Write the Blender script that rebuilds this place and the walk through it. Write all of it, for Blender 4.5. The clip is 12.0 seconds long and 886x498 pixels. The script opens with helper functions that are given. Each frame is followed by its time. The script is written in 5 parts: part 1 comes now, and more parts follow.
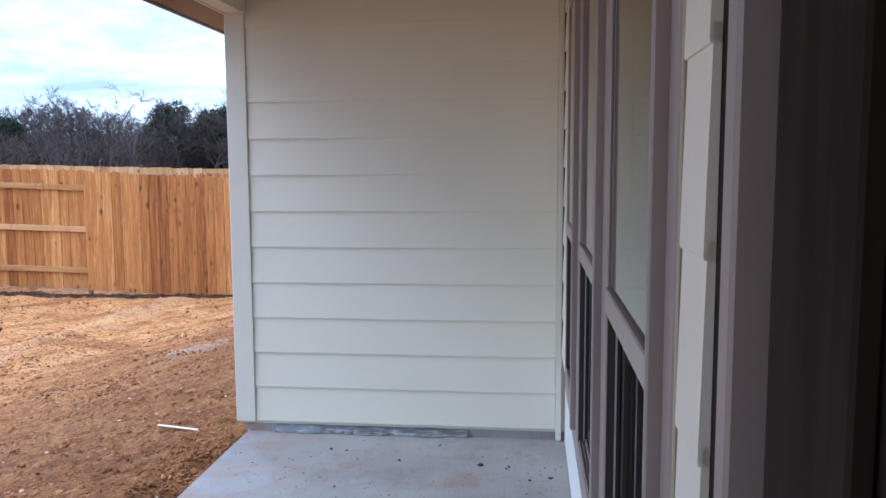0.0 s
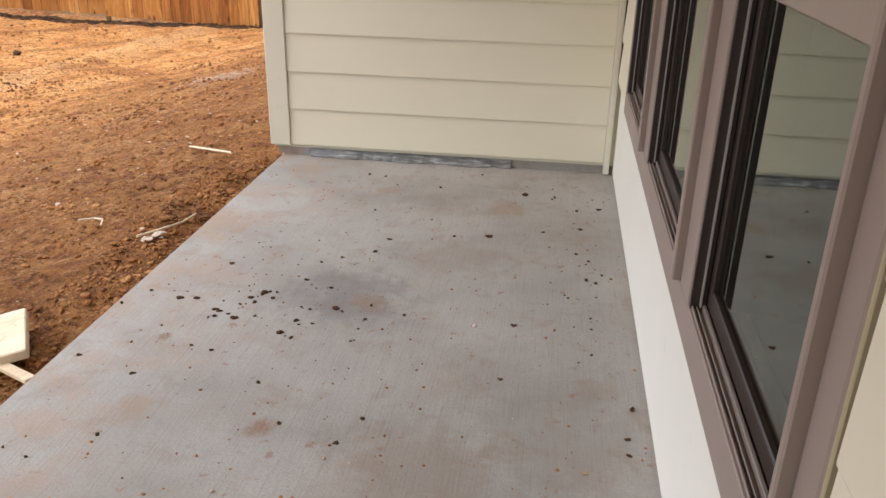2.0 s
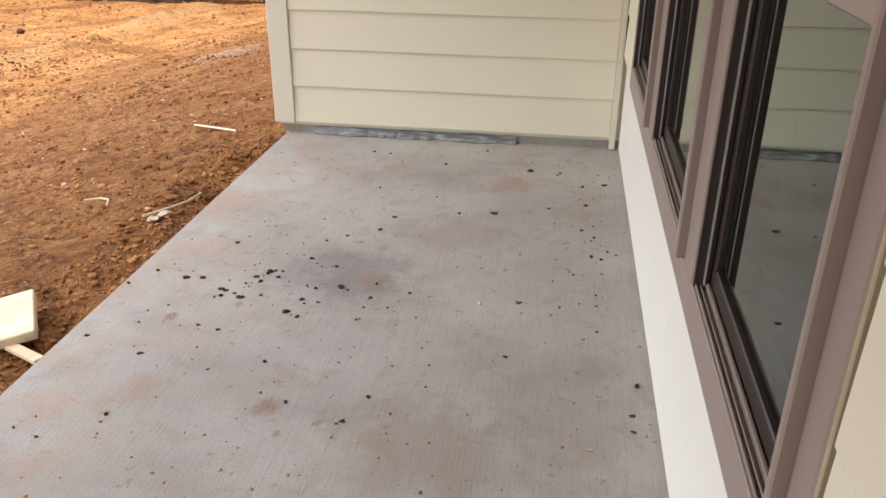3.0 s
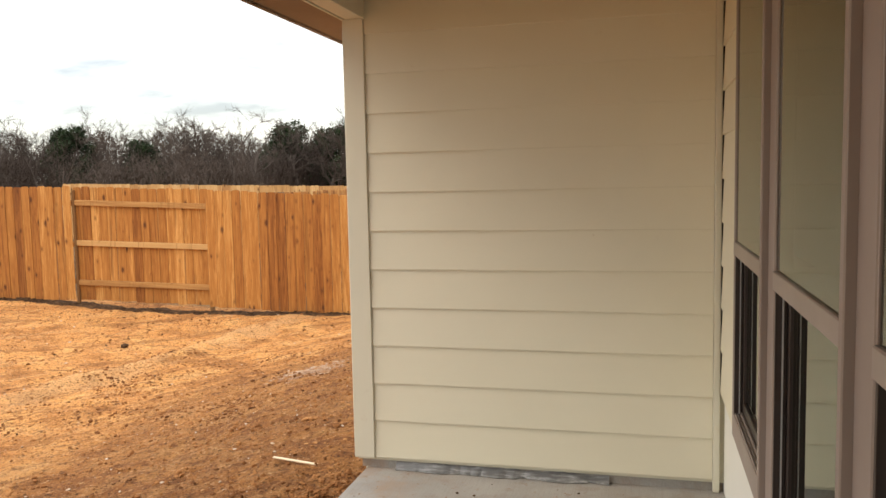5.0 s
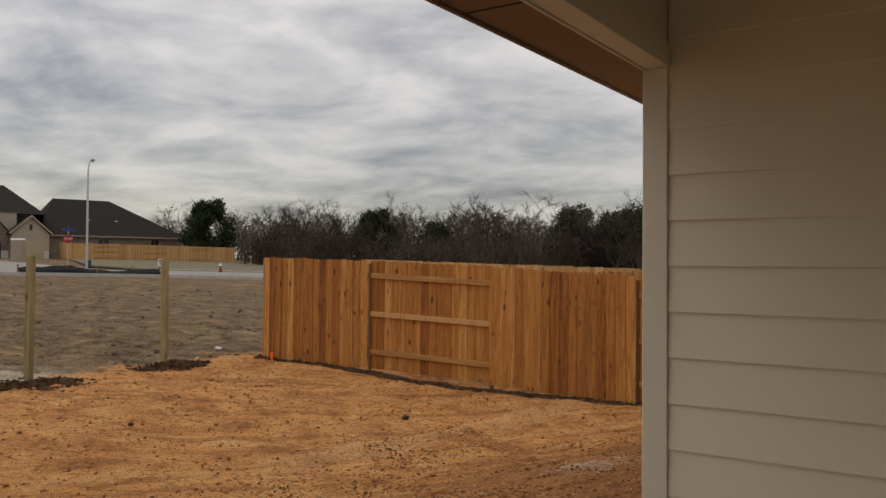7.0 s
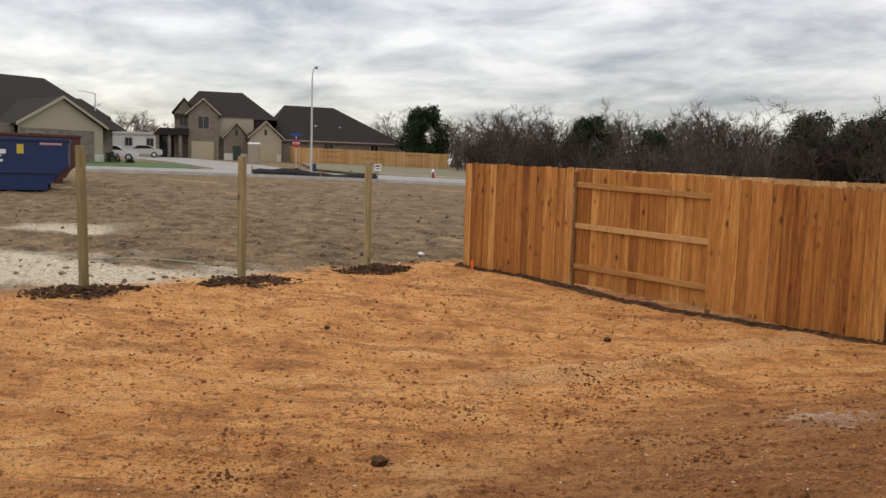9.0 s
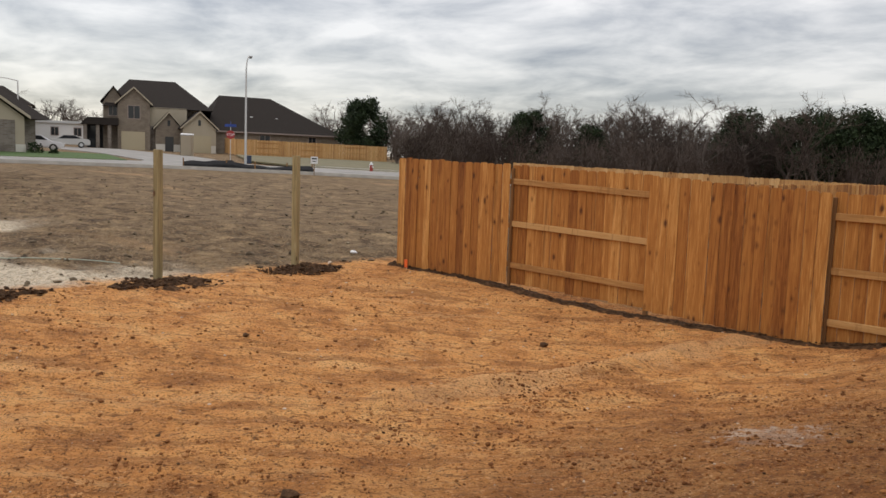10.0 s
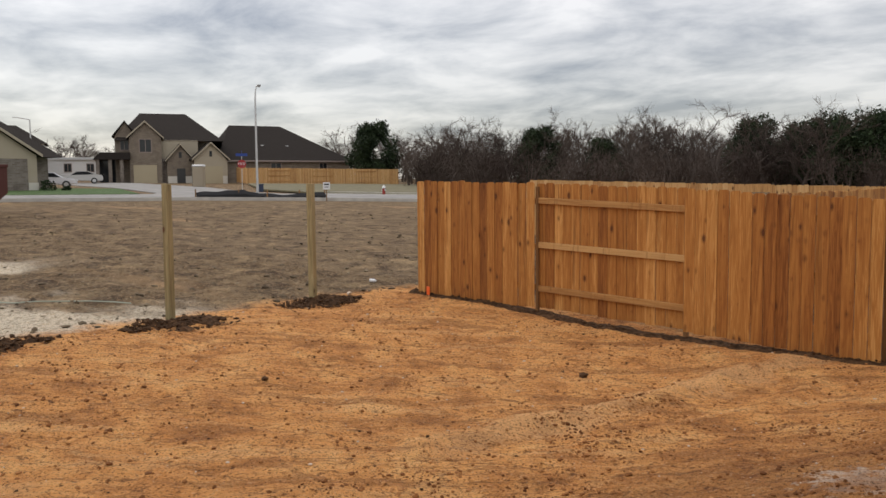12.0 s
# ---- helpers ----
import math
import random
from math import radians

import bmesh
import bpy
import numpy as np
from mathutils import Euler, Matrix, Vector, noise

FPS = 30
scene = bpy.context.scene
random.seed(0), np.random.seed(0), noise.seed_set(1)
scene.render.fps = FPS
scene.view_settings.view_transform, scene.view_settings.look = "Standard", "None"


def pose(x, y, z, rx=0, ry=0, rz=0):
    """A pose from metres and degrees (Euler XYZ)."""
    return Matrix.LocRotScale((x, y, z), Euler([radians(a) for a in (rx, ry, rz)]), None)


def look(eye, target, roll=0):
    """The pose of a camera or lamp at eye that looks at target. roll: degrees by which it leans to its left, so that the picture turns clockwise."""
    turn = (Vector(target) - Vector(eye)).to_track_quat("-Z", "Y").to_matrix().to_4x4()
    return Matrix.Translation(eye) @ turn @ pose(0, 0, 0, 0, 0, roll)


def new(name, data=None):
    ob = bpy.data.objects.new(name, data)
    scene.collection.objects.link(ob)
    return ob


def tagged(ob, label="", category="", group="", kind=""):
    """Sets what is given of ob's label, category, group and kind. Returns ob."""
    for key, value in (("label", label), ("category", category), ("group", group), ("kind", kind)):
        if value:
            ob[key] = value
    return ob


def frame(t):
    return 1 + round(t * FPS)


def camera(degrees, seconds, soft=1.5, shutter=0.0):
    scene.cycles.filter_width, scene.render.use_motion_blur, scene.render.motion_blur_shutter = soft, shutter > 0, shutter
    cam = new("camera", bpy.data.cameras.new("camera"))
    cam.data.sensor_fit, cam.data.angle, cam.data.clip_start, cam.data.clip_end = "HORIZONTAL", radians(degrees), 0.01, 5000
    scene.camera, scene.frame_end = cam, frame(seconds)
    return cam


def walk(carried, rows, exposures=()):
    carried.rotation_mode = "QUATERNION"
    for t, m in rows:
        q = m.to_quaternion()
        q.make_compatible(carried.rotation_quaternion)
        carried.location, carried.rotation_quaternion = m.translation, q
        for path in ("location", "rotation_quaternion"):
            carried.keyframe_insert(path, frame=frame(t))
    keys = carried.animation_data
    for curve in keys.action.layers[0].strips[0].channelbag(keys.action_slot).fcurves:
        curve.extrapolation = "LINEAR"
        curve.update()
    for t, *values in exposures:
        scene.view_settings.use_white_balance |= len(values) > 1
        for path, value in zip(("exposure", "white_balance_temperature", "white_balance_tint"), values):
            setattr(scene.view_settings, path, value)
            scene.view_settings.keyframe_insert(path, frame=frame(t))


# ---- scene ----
cam = camera(57.6, 12.0)
PATH = [
    (0, (0.687, -0.077, 1.559), (0.469, 1.9, 1.349), -0.3),
    (0.2, (0.632, -0.017, 1.557), (0.37, 1.955, 1.351), -0.6),
    (0.5, (0.584, -0.009, 1.537), (0.299, 1.962, 1.355), -0.4),
    (1, (0.538, 0.044, 1.485), (0.243, 2.002, 1.199), 0.8),
    (1.5, (0.537, 0.102, 1.419), (0.254, 2.001, 0.861), 1.7),
    (2, (0.545, 0.135, 1.366), (0.297, 1.951, 0.563), 1.2),
    (2.5, (0.554, 0.146, 1.346), (0.32, 1.917, 0.448), 1.1),
    (3, (0.554, 0.142, 1.376), (0.292, 1.929, 0.516), 0.5),
    (3.5, (0.542, 0.163, 1.405), (0.231, 2.001, 0.679), 0.1),
    (3.7, (0.539, 0.164, 1.43), (0.209, 2.028, 0.784), 0.0),
    (5.3, (0.482, 0.411, 1.563), (-0.027, 2.342, 1.45), -0.8),
    (5.5, (0.439, 0.459, 1.562), (-0.074, 2.39, 1.474), -0.2),
    (6, (0.336, 0.548, 1.573), (-0.253, 2.459, 1.567), -0.1),
    (6.5, (0.304, 0.663, 1.559), (-0.508, 2.49, 1.578), -1.5),
    (7, (0.274, 0.812, 1.497), (-0.844, 2.469, 1.537), 0.4),
    (7.5, (0.181, 0.944, 1.47), (-1.136, 2.45, 1.47), 0.6),
    (7.7, (0.105, 1.015, 1.461), (-1.245, 2.49, 1.426), 0.8),
    (9.3, (-0.247, 1.646, 1.495), (-1.75, 2.95, 1.284), 1.5),
    (9.5, (-0.319, 1.746, 1.53), (-1.785, 3.089, 1.315), 1.7),
    (10, (-0.484, 1.957, 1.528), (-1.879, 3.375, 1.32), 2.0),
    (10.5, (-0.625, 2.112, 1.547), (-2.029, 3.524, 1.364), 1.9),
    (11, (-0.782, 2.181, 1.557), (-2.151, 3.628, 1.383), 0.6),
    (11.5, (-0.929, 2.244, 1.565), (-2.258, 3.73, 1.411), -0.5),
    (12, (-1.005, 2.278, 1.561), (-2.428, 3.674, 1.401), -0.5),
]
EXPOSURES = [(0.0, 0.75, 4800, 10), (0.3, 0.85, 5500, 10), (0.6, 0.9, 6000, 10), (1.2, 0.75, 6600, 10), (1.6, 0.72, 6600, 10), (2.4, 0.90, 6600, 10), (3.6, 0.95, 6600, 10), (5.4, 0.5, 7500, 7), (6.0, 0.05, 7500, 8), (6.6, -0.52, 7500, 11), (7.2, -0.82, 7500, 12), (7.7, -0.78, 7300, 12), (9.3, -0.18, 7200, 11), (10.0, -0.28, 7150, 11), (12.0, -0.32, 7100, 11)]
walk(cam, [(t, look(eye, target, roll)) for t, eye, target, roll in PATH], EXPOSURES)

# ---- world, sun ----
world = bpy.data.worlds.new("overcast_sky")
scene.world = world
world.use_nodes = True
wn, wl = world.node_tree.nodes, world.node_tree.links
wn.clear()


def wnode(kind, **kw):
    n = wn.new(kind)
    for k, v in kw.items():
        n.inputs[k].default_value = v
    return n


w_out = wn.new("ShaderNodeOutputWorld")
w_co = wn.new("ShaderNodeTexCoord")
w_sep = wn.new("ShaderNodeSeparateXYZ")
wl.new(w_co.outputs["Generated"], w_sep.inputs[0])


def wmath(op, a, b=None, clamp=False):
    n = wn.new("ShaderNodeMath")
    n.operation, n.use_clamp = op, clamp
    for i, v in enumerate((a, b)):
        if v is None:
            continue
        if isinstance(v, (int, float)):
            n.inputs[i].default_value = v
        else:
            wl.new(v, n.inputs[i])
    return n.outputs[0]


up = wmath("MAXIMUM", w_sep.outputs[2], 0.0)
den = wmath("ADD", up, 0.13)
w_comb = wn.new("ShaderNodeCombineXYZ")
wl.new(wmath("DIVIDE", w_sep.outputs[0], den), w_comb.inputs[0])
wl.new(wmath("DIVIDE", w_sep.outputs[1], den), w_comb.inputs[1])
w_map = wn.new("ShaderNodeMapping")
w_map.inputs["Rotation"].default_value = (0, 0, radians(38))
w_map.inputs["Scale"].default_value = (0.95, 1.1, 1)
wl.new(w_comb.outputs[0], w_map.inputs[0])
w_n1 = wnode("ShaderNodeTexNoise", Scale=1.75, Detail=10.0, Roughness=0.56, Distortion=0.25)
w_n2 = wnode("ShaderNodeTexNoise", Scale=0.55, Detail=3.0, Roughness=0.5)
wl.new(w_map.outputs[0], w_n1.inputs["Vector"])
wl.new(w_map.outputs[0], w_n2.inputs["Vector"])
w_mix = wmath("ADD", wmath("MULTIPLY", w_n1.outputs["Fac"], 0.68), wmath("MULTIPLY", w_n2.outputs["Fac"], 0.32))
w_ramp = wn.new("ShaderNodeValToRGB")
w_ramp.color_ramp.elements[0].position, w_ramp.color_ramp.elements[0].color = 0.37, (0.305, 0.325, 0.39, 1)
w_ramp.color_ramp.elements[1].position, w_ramp.color_ramp.elements[1].color = 0.60, (0.89, 0.905, 0.955, 1)
mid = w_ramp.color_ramp.elements.new(0.47)
mid.color = (0.56, 0.58, 0.635, 1)
wl.new(w_mix, w_ramp.inputs[0])
# an overcast sky is about three times as bright overhead as at the horizon
lift = wmath("ADD", wmath("MULTIPLY", up, 2.0), 0.74)
w_mul = wn.new("ShaderNodeVectorMath")
w_mul.operation = "SCALE"
wl.new(w_ramp.outputs[0], w_mul.inputs[0])
wl.new(lift, w_mul.inputs["Scale"])
w_bg = wnode("ShaderNodeBackground", Strength=0.92)
wl.new(w_mul.outputs[0], w_bg.inputs[0])
w_sky = wn.new("ShaderNodeTexSky")
w_sky.sky_type, w_sky.sun_disc = "NISHITA", False
w_sky.sun_elevation, w_sky.sun_rotation = radians(42), radians(250)
w_bg2 = wnode("ShaderNodeBackground", Strength=0.05)
wl.new(w_sky.outputs[0], w_bg2.inputs[0])
w_add = wn.new("ShaderNodeAddShader")
wl.new(w_bg.outputs[0], w_add.inputs[0])
wl.new(w_bg2.outputs[0], w_add.inputs[1])
wl.new(w_add.outputs[0], w_out.inputs[0])

sun = new("sun", bpy.data.lights.new("sun", "SUN"))
sun.data.energy, sun.data.angle, sun.data.color = 0.6, radians(25), (1.0, 0.96, 0.9)
sun.matrix_world = look((-20, -7.3, 19.2), (0, 0, 0))

# ---- materials ----


class Mat:
    """A small builder round one principled material."""

    def __init__(self, name, rough=0.7, metal=0.0, spec=0.5):
        self.m = bpy.data.materials.new(name)
        self.m.use_nodes = True
        self.t = self.m.node_tree
        self.b = self.t.nodes["Principled BSDF"]
        self.b.inputs["Roughness"].default_value = rough
        self.b.inputs["Metallic"].default_value = metal
        self.b.inputs["Specular IOR Level"].default_value = spec
        self.co = self.t.nodes.new("ShaderNodeTexCoord").outputs["Object"]
        self.pos = self.t.nodes.new("ShaderNodeNewGeometry").outputs["Position"]
        self.rnd = self.t.nodes.new("ShaderNodeObjectInfo").outputs["Random"]

    def link(self, a, b):
        self.t.links.new(a, b)

    def mapped(self, vec, scale, shift=None, turn=0.0):
        n = self.t.nodes.new("ShaderNodeMapping")
        n.inputs["Rotation"].default_value = (0, 0, radians(turn))
        n.inputs["Scale"].default_value = scale
        self.link(vec, n.inputs[0])
        if shift is not None:
            c = self.t.nodes.new("ShaderNodeCombineXYZ")
            s = self.maths("MULTIPLY", shift, 37.0)
            for i in range(3):
                self.link(s, c.inputs[i])
            self.link(c.outputs[0], n.inputs["Location"])
        return n.outputs[0]

    def noise(self, vec, scale, detail=4.0, rough=0.55, distortion=0.0):
        n = self.t.nodes.new("ShaderNodeTexNoise")
        n.inputs["Scale"].default_value, n.inputs["Detail"].default_value = scale, detail
        n.inputs["Roughness"].default_value, n.inputs["Distortion"].default_value = rough, distortion
        self.link(vec, n.inputs["Vector"])
        return n.outputs["Fac"]

    def maths(self, op, a, b=0.0, clamp=False):
        n = self.t.nodes.new("ShaderNodeMath")
        n.operation, n.use_clamp = op, clamp
        for i, v in enumerate((a, b)):
            if isinstance(v, (int, float)):
                n.inputs[i].default_value = v
            else:
                self.link(v, n.inputs[i])
        return n.outputs[0]

    def step(self, fac, lo, hi, a=0.0, b=1.0):
        n = self.t.nodes.new("ShaderNodeMapRange")
        n.interpolation_type = "SMOOTHSTEP"
        for k, v in zip(("From Min", "From Max", "To Min", "To Max"), (lo, hi, a, b)):
            n.inputs[k].default_value = v
        self.link(fac, n.inputs["Value"])
        return n.outputs[0]

    def ramp(self, fac, *stops):
        n = self.t.nodes.new("ShaderNodeValToRGB")
        e = n.color_ramp.elements
        while len(e) < len(stops):
            e.new(0.5)
        for el, (p, c) in zip(e, stops):
            el.position, el.color = p, (*c, 1)
        self.link(fac, n.inputs[0])
        return n.outputs[0]

    def mix(self, fac, a, b, mode="MIX"):
        n = self.t.nodes.new("ShaderNodeMix")
        n.data_type, n.blend_type = "RGBA", mode
        ins = [s for s in n.inputs if s.type == "RGBA"]
        for s, v in ((n.inputs[0], fac), (ins[0], a), (ins[1], b)):
            if isinstance(v, (int, float)):
                s.default_value = v
            elif isinstance(v, tuple):
                s.default_value = (*v, 1)
            else:
                self.link(v, s)
        return [o for o in n.outputs if o.type == "RGBA"][0]

    def axis(self, i, vec=None):
        n = self.t.nodes.new("ShaderNodeSeparateXYZ")
        self.link(vec or self.pos, n.inputs[0])
        return n.outputs[i]

    def colour(self, c):
        if isinstance(c, tuple):
            self.b.inputs["Base Color"].default_value = (*c, 1)
        else:
            self.link(c, self.b.inputs["Base Color"])
        return self

    def rough(self, f):
        self.link(f, self.b.inputs["Roughness"])
        return self

    def bump(self, fac, strength=0.3, dist=0.01):
        n = self.t.nodes.new("ShaderNodeBump")
        n.inputs["Strength"].default_value, n.inputs["Distance"].default_value = strength, dist
        self.link(fac, n.inputs["Height"])
        self.link(n.outputs[0], self.b.inputs["Normal"])
        return self


def paint(name, base, rough=0.55, dirt=0.12, grain=0.15, scale=1.0, dust=(0.35, 0.2, 0.1)):
    k = Mat(name, rough)
    big = k.noise(k.pos, 1.7 * scale, 5)
    fine = k.noise(k.mapped(k.pos, (60, 60, 60)), 1.5, 3)
    c = k.mix(k.step(big, 0.45, 0.75, 0, dirt), base, tuple(0.8 * v for v in base))
    c = k.mix(k.step(k.noise(k.pos, 9 * scale, 6, 0.65), 0.62, 0.78, 0, dirt), c, dust)
    k.colour(c).bump(fine, grain, 0.002)
    k.rough(k.step(big, 0.3, 0.7, rough - 0.06, rough + 0.08))
    return k.m


# cream siding with embossed wood grain
k = Mat("cream_siding_paint", 0.5)
gr = k.noise(k.mapped(k.pos, (3, 3, 55)), 2.2, 5, 0.6, 0.6)
c = k.mix(k.step(k.noise(k.pos, 1.3, 4), 0.4, 0.7, 0, 0.5), (0.77, 0.72, 0.57), (0.71, 0.66, 0.515))
c = k.mix(k.step(k.rnd, 0, 1, 0, 0.35), c, (0.74, 0.68, 0.51))
c = k.mix(k.step(k.noise(k.pos, 13, 6, 0.7), 0.66, 0.8, 0, 0.5), c, (0.40, 0.27, 0.15))
M_SIDING = k.colour(c).bump(gr, 0.12, 0.002).m
M_TRIM = paint("cream_trim_paint", (0.70, 0.66, 0.53), 0.5, 0.2)
M_SKIRT = paint("white_skirt_paint", (0.80, 0.78, 0.72), 0.5, 0.12)
M_TAUPE = paint("taupe_casing_paint", (0.30, 0.24, 0.208), 0.5, 0.25, 0.12)
M_BROWN = paint("dark_bronze_sash", (0.035, 0.024, 0.02), 0.4, 0.2, 0.08)
M_SASHLIGHT = paint("taupe_vinyl_sash", (0.30, 0.24, 0.21), 0.35, 0.2, 0.05)
M_PRIMER = paint("yellow_primed_edge", (0.42, 0.36, 0.23), 0.7, 0.3)
M_SOFFIT = paint("brown_soffit_paint", (0.22, 0.14, 0.09), 0.6, 0.3)
M_CEIL = paint("cream_ceiling_paint", (0.56, 0.46, 0.28), 0.7, 0.2)
M_BLACK = paint("black_gap", (0.012, 0.011, 0.01), 0.8, 0.0)
# room colours darkened so that the interior looks unlit behind the glass
M_ROOM = paint("dimmed_room_wall", (0.10, 0.11, 0.09), 0.8, 0.1)
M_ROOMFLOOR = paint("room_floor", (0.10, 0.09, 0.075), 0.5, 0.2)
k = Mat("dark_brown_door", 0.85, spec=0.08)
M_DOOR = k.colour(k.ramp(k.noise(k.mapped(k.pos, (9, 9, 0.8)), 3.0, 4), (0.35, (0.020, 0.014, 0.010)), (0.65, (0.034, 0.024, 0.018)))).m

k = Mat("window_glass", 0.0)
k.colour((0.36, 0.50, 0.41))
k.b.inputs["Transmission Weight"].default_value = 1.0
k.b.inputs["IOR"].default_value = 1.85
M_GLASS = k.m

# broom-finished concrete with red clay stains
k = Mat("broomed_concrete", 0.85)
broom = k.noise(k.mapped(k.pos, (160, 5, 5)), 1.0, 3, 0.6, 0.2)
pit = k.noise(k.pos, 120, 3)
big = k.noise(k.pos, 1.1, 5, 0.6)
c = k.ramp(big, (0.3, (0.295, 0.276, 0.255)), (0.5, (0.372, 0.348, 0.322)), (0.7, (0.44, 0.412, 0.38)))
c = k.mix(k.step(pit, 0.35, 0.7, 0.0, 0.22), c, (0.17, 0.16, 0.15))
damp = k.step(k.noise(k.mapped(k.pos, (0.9, 1.3, 1)), 1.9, 4, 0.55), 0.50, 0.64, 0, 0.22)
c = k.mix(damp, c, (0.195, 0.165, 0.143))
c = k.mix(k.step(broom, 0.5, 0.68, 0, 0.2), c, (0.20, 0.172, 0.15))
c = k.mix(k.step(k.noise(k.mapped(k.pos, (22, 0.7, 1)), 1.0, 3), 0.5, 0.7, 0, 0.10), c, (0.42, 0.38, 0.345))
c = k.mix(k.step(k.noise(k.pos, 6.5, 6, 0.66, 0.5), 0.52, 0.66, 0, 0.32), c, (0.25, 0.185, 0.135))
clay = k.step(k.noise(k.pos, 2.6, 7, 0.68, 0.8), 0.50, 0.70, 0, 0.30)
c = k.mix(clay, c, (0.31, 0.205, 0.14))
rim = k.maths("MULTIPLY", k.step(k.axis(0), -0.25, -0.98, 0, 1), k.step(k.noise(k.pos, 4, 6, 0.7), 0.4, 0.66, 0, 0.5))
c = k.mix(rim, c, (0.38, 0.225, 0.13))
spot = k.step(k.noise(k.pos, 17, 4, 0.6), 0.62, 0.71, 0, 0.6)
c = k.mix(spot, c, (0.25, 0.125, 0.06))
# single stains: a dark smudge, trodden clay, damp speckle by the wall
ragged = k.noise(k.pos, 9, 6, 0.7)
for (sx_, sy_), size, tone_, amount in (((-0.16, 2.74), 0.30, (0.13, 0.125, 0.13), 0.6), ((-0.20, 1.91), 0.055, (0.22, 0.10, 0.045), 0.9), ((0.25, 1.78), 0.30, (0.23, 0.165, 0.12), 0.55), ((-0.08, 2.70), 0.10, (0.26, 0.15, 0.085), 0.6),
                                        ((0.35, 3.76), 0.14, (0.28, 0.165, 0.09), 0.6), ((-0.25, 3.90), 0.09, (0.30, 0.18, 0.10), 0.6), ((-0.59, 1.93), 0.09, (0.30, 0.18, 0.10), 0.6), ((-0.69, 2.33), 0.035, (0.20, 0.105, 0.055), 0.9), ((0.62, 2.0), 0.32, (0.20, 0.17, 0.145), 0.45)):
    away = k.t.nodes.new("ShaderNodeVectorMath")
    away.operation = "DISTANCE"
    k.link(k.pos, away.inputs[0])
    away.inputs[1].default_value = (sx_, sy_, 0)
    reach = k.maths("ADD", away.outputs["Value"], k.maths("MULTIPLY", k.maths("SUBTRACT", ragged, 0.5), 2.2 * size))
    c = k.mix(k.maths("MULTIPLY", k.step(reach, size, 0.3 * size, 0, amount), k.step(pit, 0.3, 0.6, 1.0, 0.55)), c, tone_)
M_SLAB = k.colour(c).bump(k.maths("ADD", broom, k.maths("MULTIPLY", pit, 0.9)), 0.36, 0.004).m

# the ground: orange sandy clay in the yard, grey-brown lot beyond the fence line
k = Mat("clay_ground", 0.95, spec=0.2)
n_big = k.noise(k.pos, 0.33, 5, 0.55)
n_mid = k.noise(k.pos, 1.7, 7, 0.66, 0.5)
n_fine = k.noise(k.pos, 11, 7, 0.7)
n_grit = k.noise(k.pos, 48, 5, 0.75)
c = k.ramp(n_mid, (0.32, (0.36, 0.146, 0.046)), (0.44, (0.59, 0.252, 0.077)), (0.56, (0.71, 0.335, 0.110)), (0.72, (0.80, 0.44, 0.17)))
c = k.mix(k.step(n_fine, 0.43, 0.35, 0, 0.9), c, (0.11, 0.043, 0.017))
# the grader's passes run slantwise over the yard
along = k.mapped(k.pos, (1, 1, 1), None, -45.0)
streaks = k.noise(k.mapped(along, (0.9, 5.5, 1)), 3.0, 7, 0.72, 0.5)
c = k.mix(k.step(streaks, 0.47, 0.37, 0, 0.75), c, (0.20, 0.082, 0.030))
track = k.noise(k.mapped(along, (0.5, 2.3, 1)), 1.25, 6, 0.62, 0.9)
c = k.mix(k.step(track, 0.52, 0.62, 0, 0.6), c, (0.30, 0.120, 0.042))
c = k.mix(k.step(track, 0.46, 0.38, 0, 0.45), c, (0.72, 0.40, 0.17))
c = k.mix(k.step(n_fine, 0.58, 0.74, 0, 0.5), c, (0.58, 0.34, 0.16))
# damp, freshly turned clay beside the patio
wx = k.axis(0)
lean_y = k.maths("MULTIPLY", k.maths("SUBTRACT", k.axis(1), 5.0), -0.25)
wet = k.step(k.maths("ADD", k.maths("ADD", wx, lean_y), k.maths("MULTIPLY", n_big, 3.0)), -4.0, -0.8, 0, 1)
c = k.mix(k.maths("MULTIPLY", wet, k.step(n_fine, 0.3, 0.6, 0.95, 0.58)), c, (0.180, 0.069, 0.025))
lot = k.ramp(n_mid, (0.36, (0.058, 0.038, 0.021)), (0.48, (0.155, 0.105, 0.058)), (0.56, (0.21, 0.145, 0.080)), (0.66, (0.33, 0.23, 0.125)))
lot = k.mix(k.step(n_fine, 0.53, 0.66, 0, 0.7), lot, (0.31, 0.235, 0.15))
lot = k.mix(k.step(n_fine, 0.46, 0.36, 0, 0.7), lot, (0.045, 0.030, 0.019))
lot = k.mix(k.step(k.noise(k.mapped(k.pos, (0.25, 1, 1)), 0.42, 4), 0.58, 0.72, 0, 0.8), lot, (0.40, 0.25, 0.13))
pale = k.maths("MULTIPLY", k.step(k.noise(k.mapped(k.pos, (0.35, 0.5, 1)), 0.62, 4, 0.5), 0.47, 0.58, 0, 1),
               k.maths("MULTIPLY", k.step(wx, -24, -18, 0, 1), k.step(k.axis(1), 9.5, 7.0, 0, 1)))
lot = k.mix(k.maths("MULTIPLY", pale, k.step(n_fine, 0.35, 0.55, 0.45, 0.95)), lot, (0.72, 0.62, 0.47))
far = k.step(k.axis(1), 13.0, 26.0, 0, 1)
edge = k.maths("ADD", wx, k.maths("MULTIPLY", n_mid, 1.6))
side = k.maths("MAXIMUM", k.step(edge, -10.6, -11.4, 0, 1), k.step(k.axis(1), 12.15, 12.7, 0, 1))
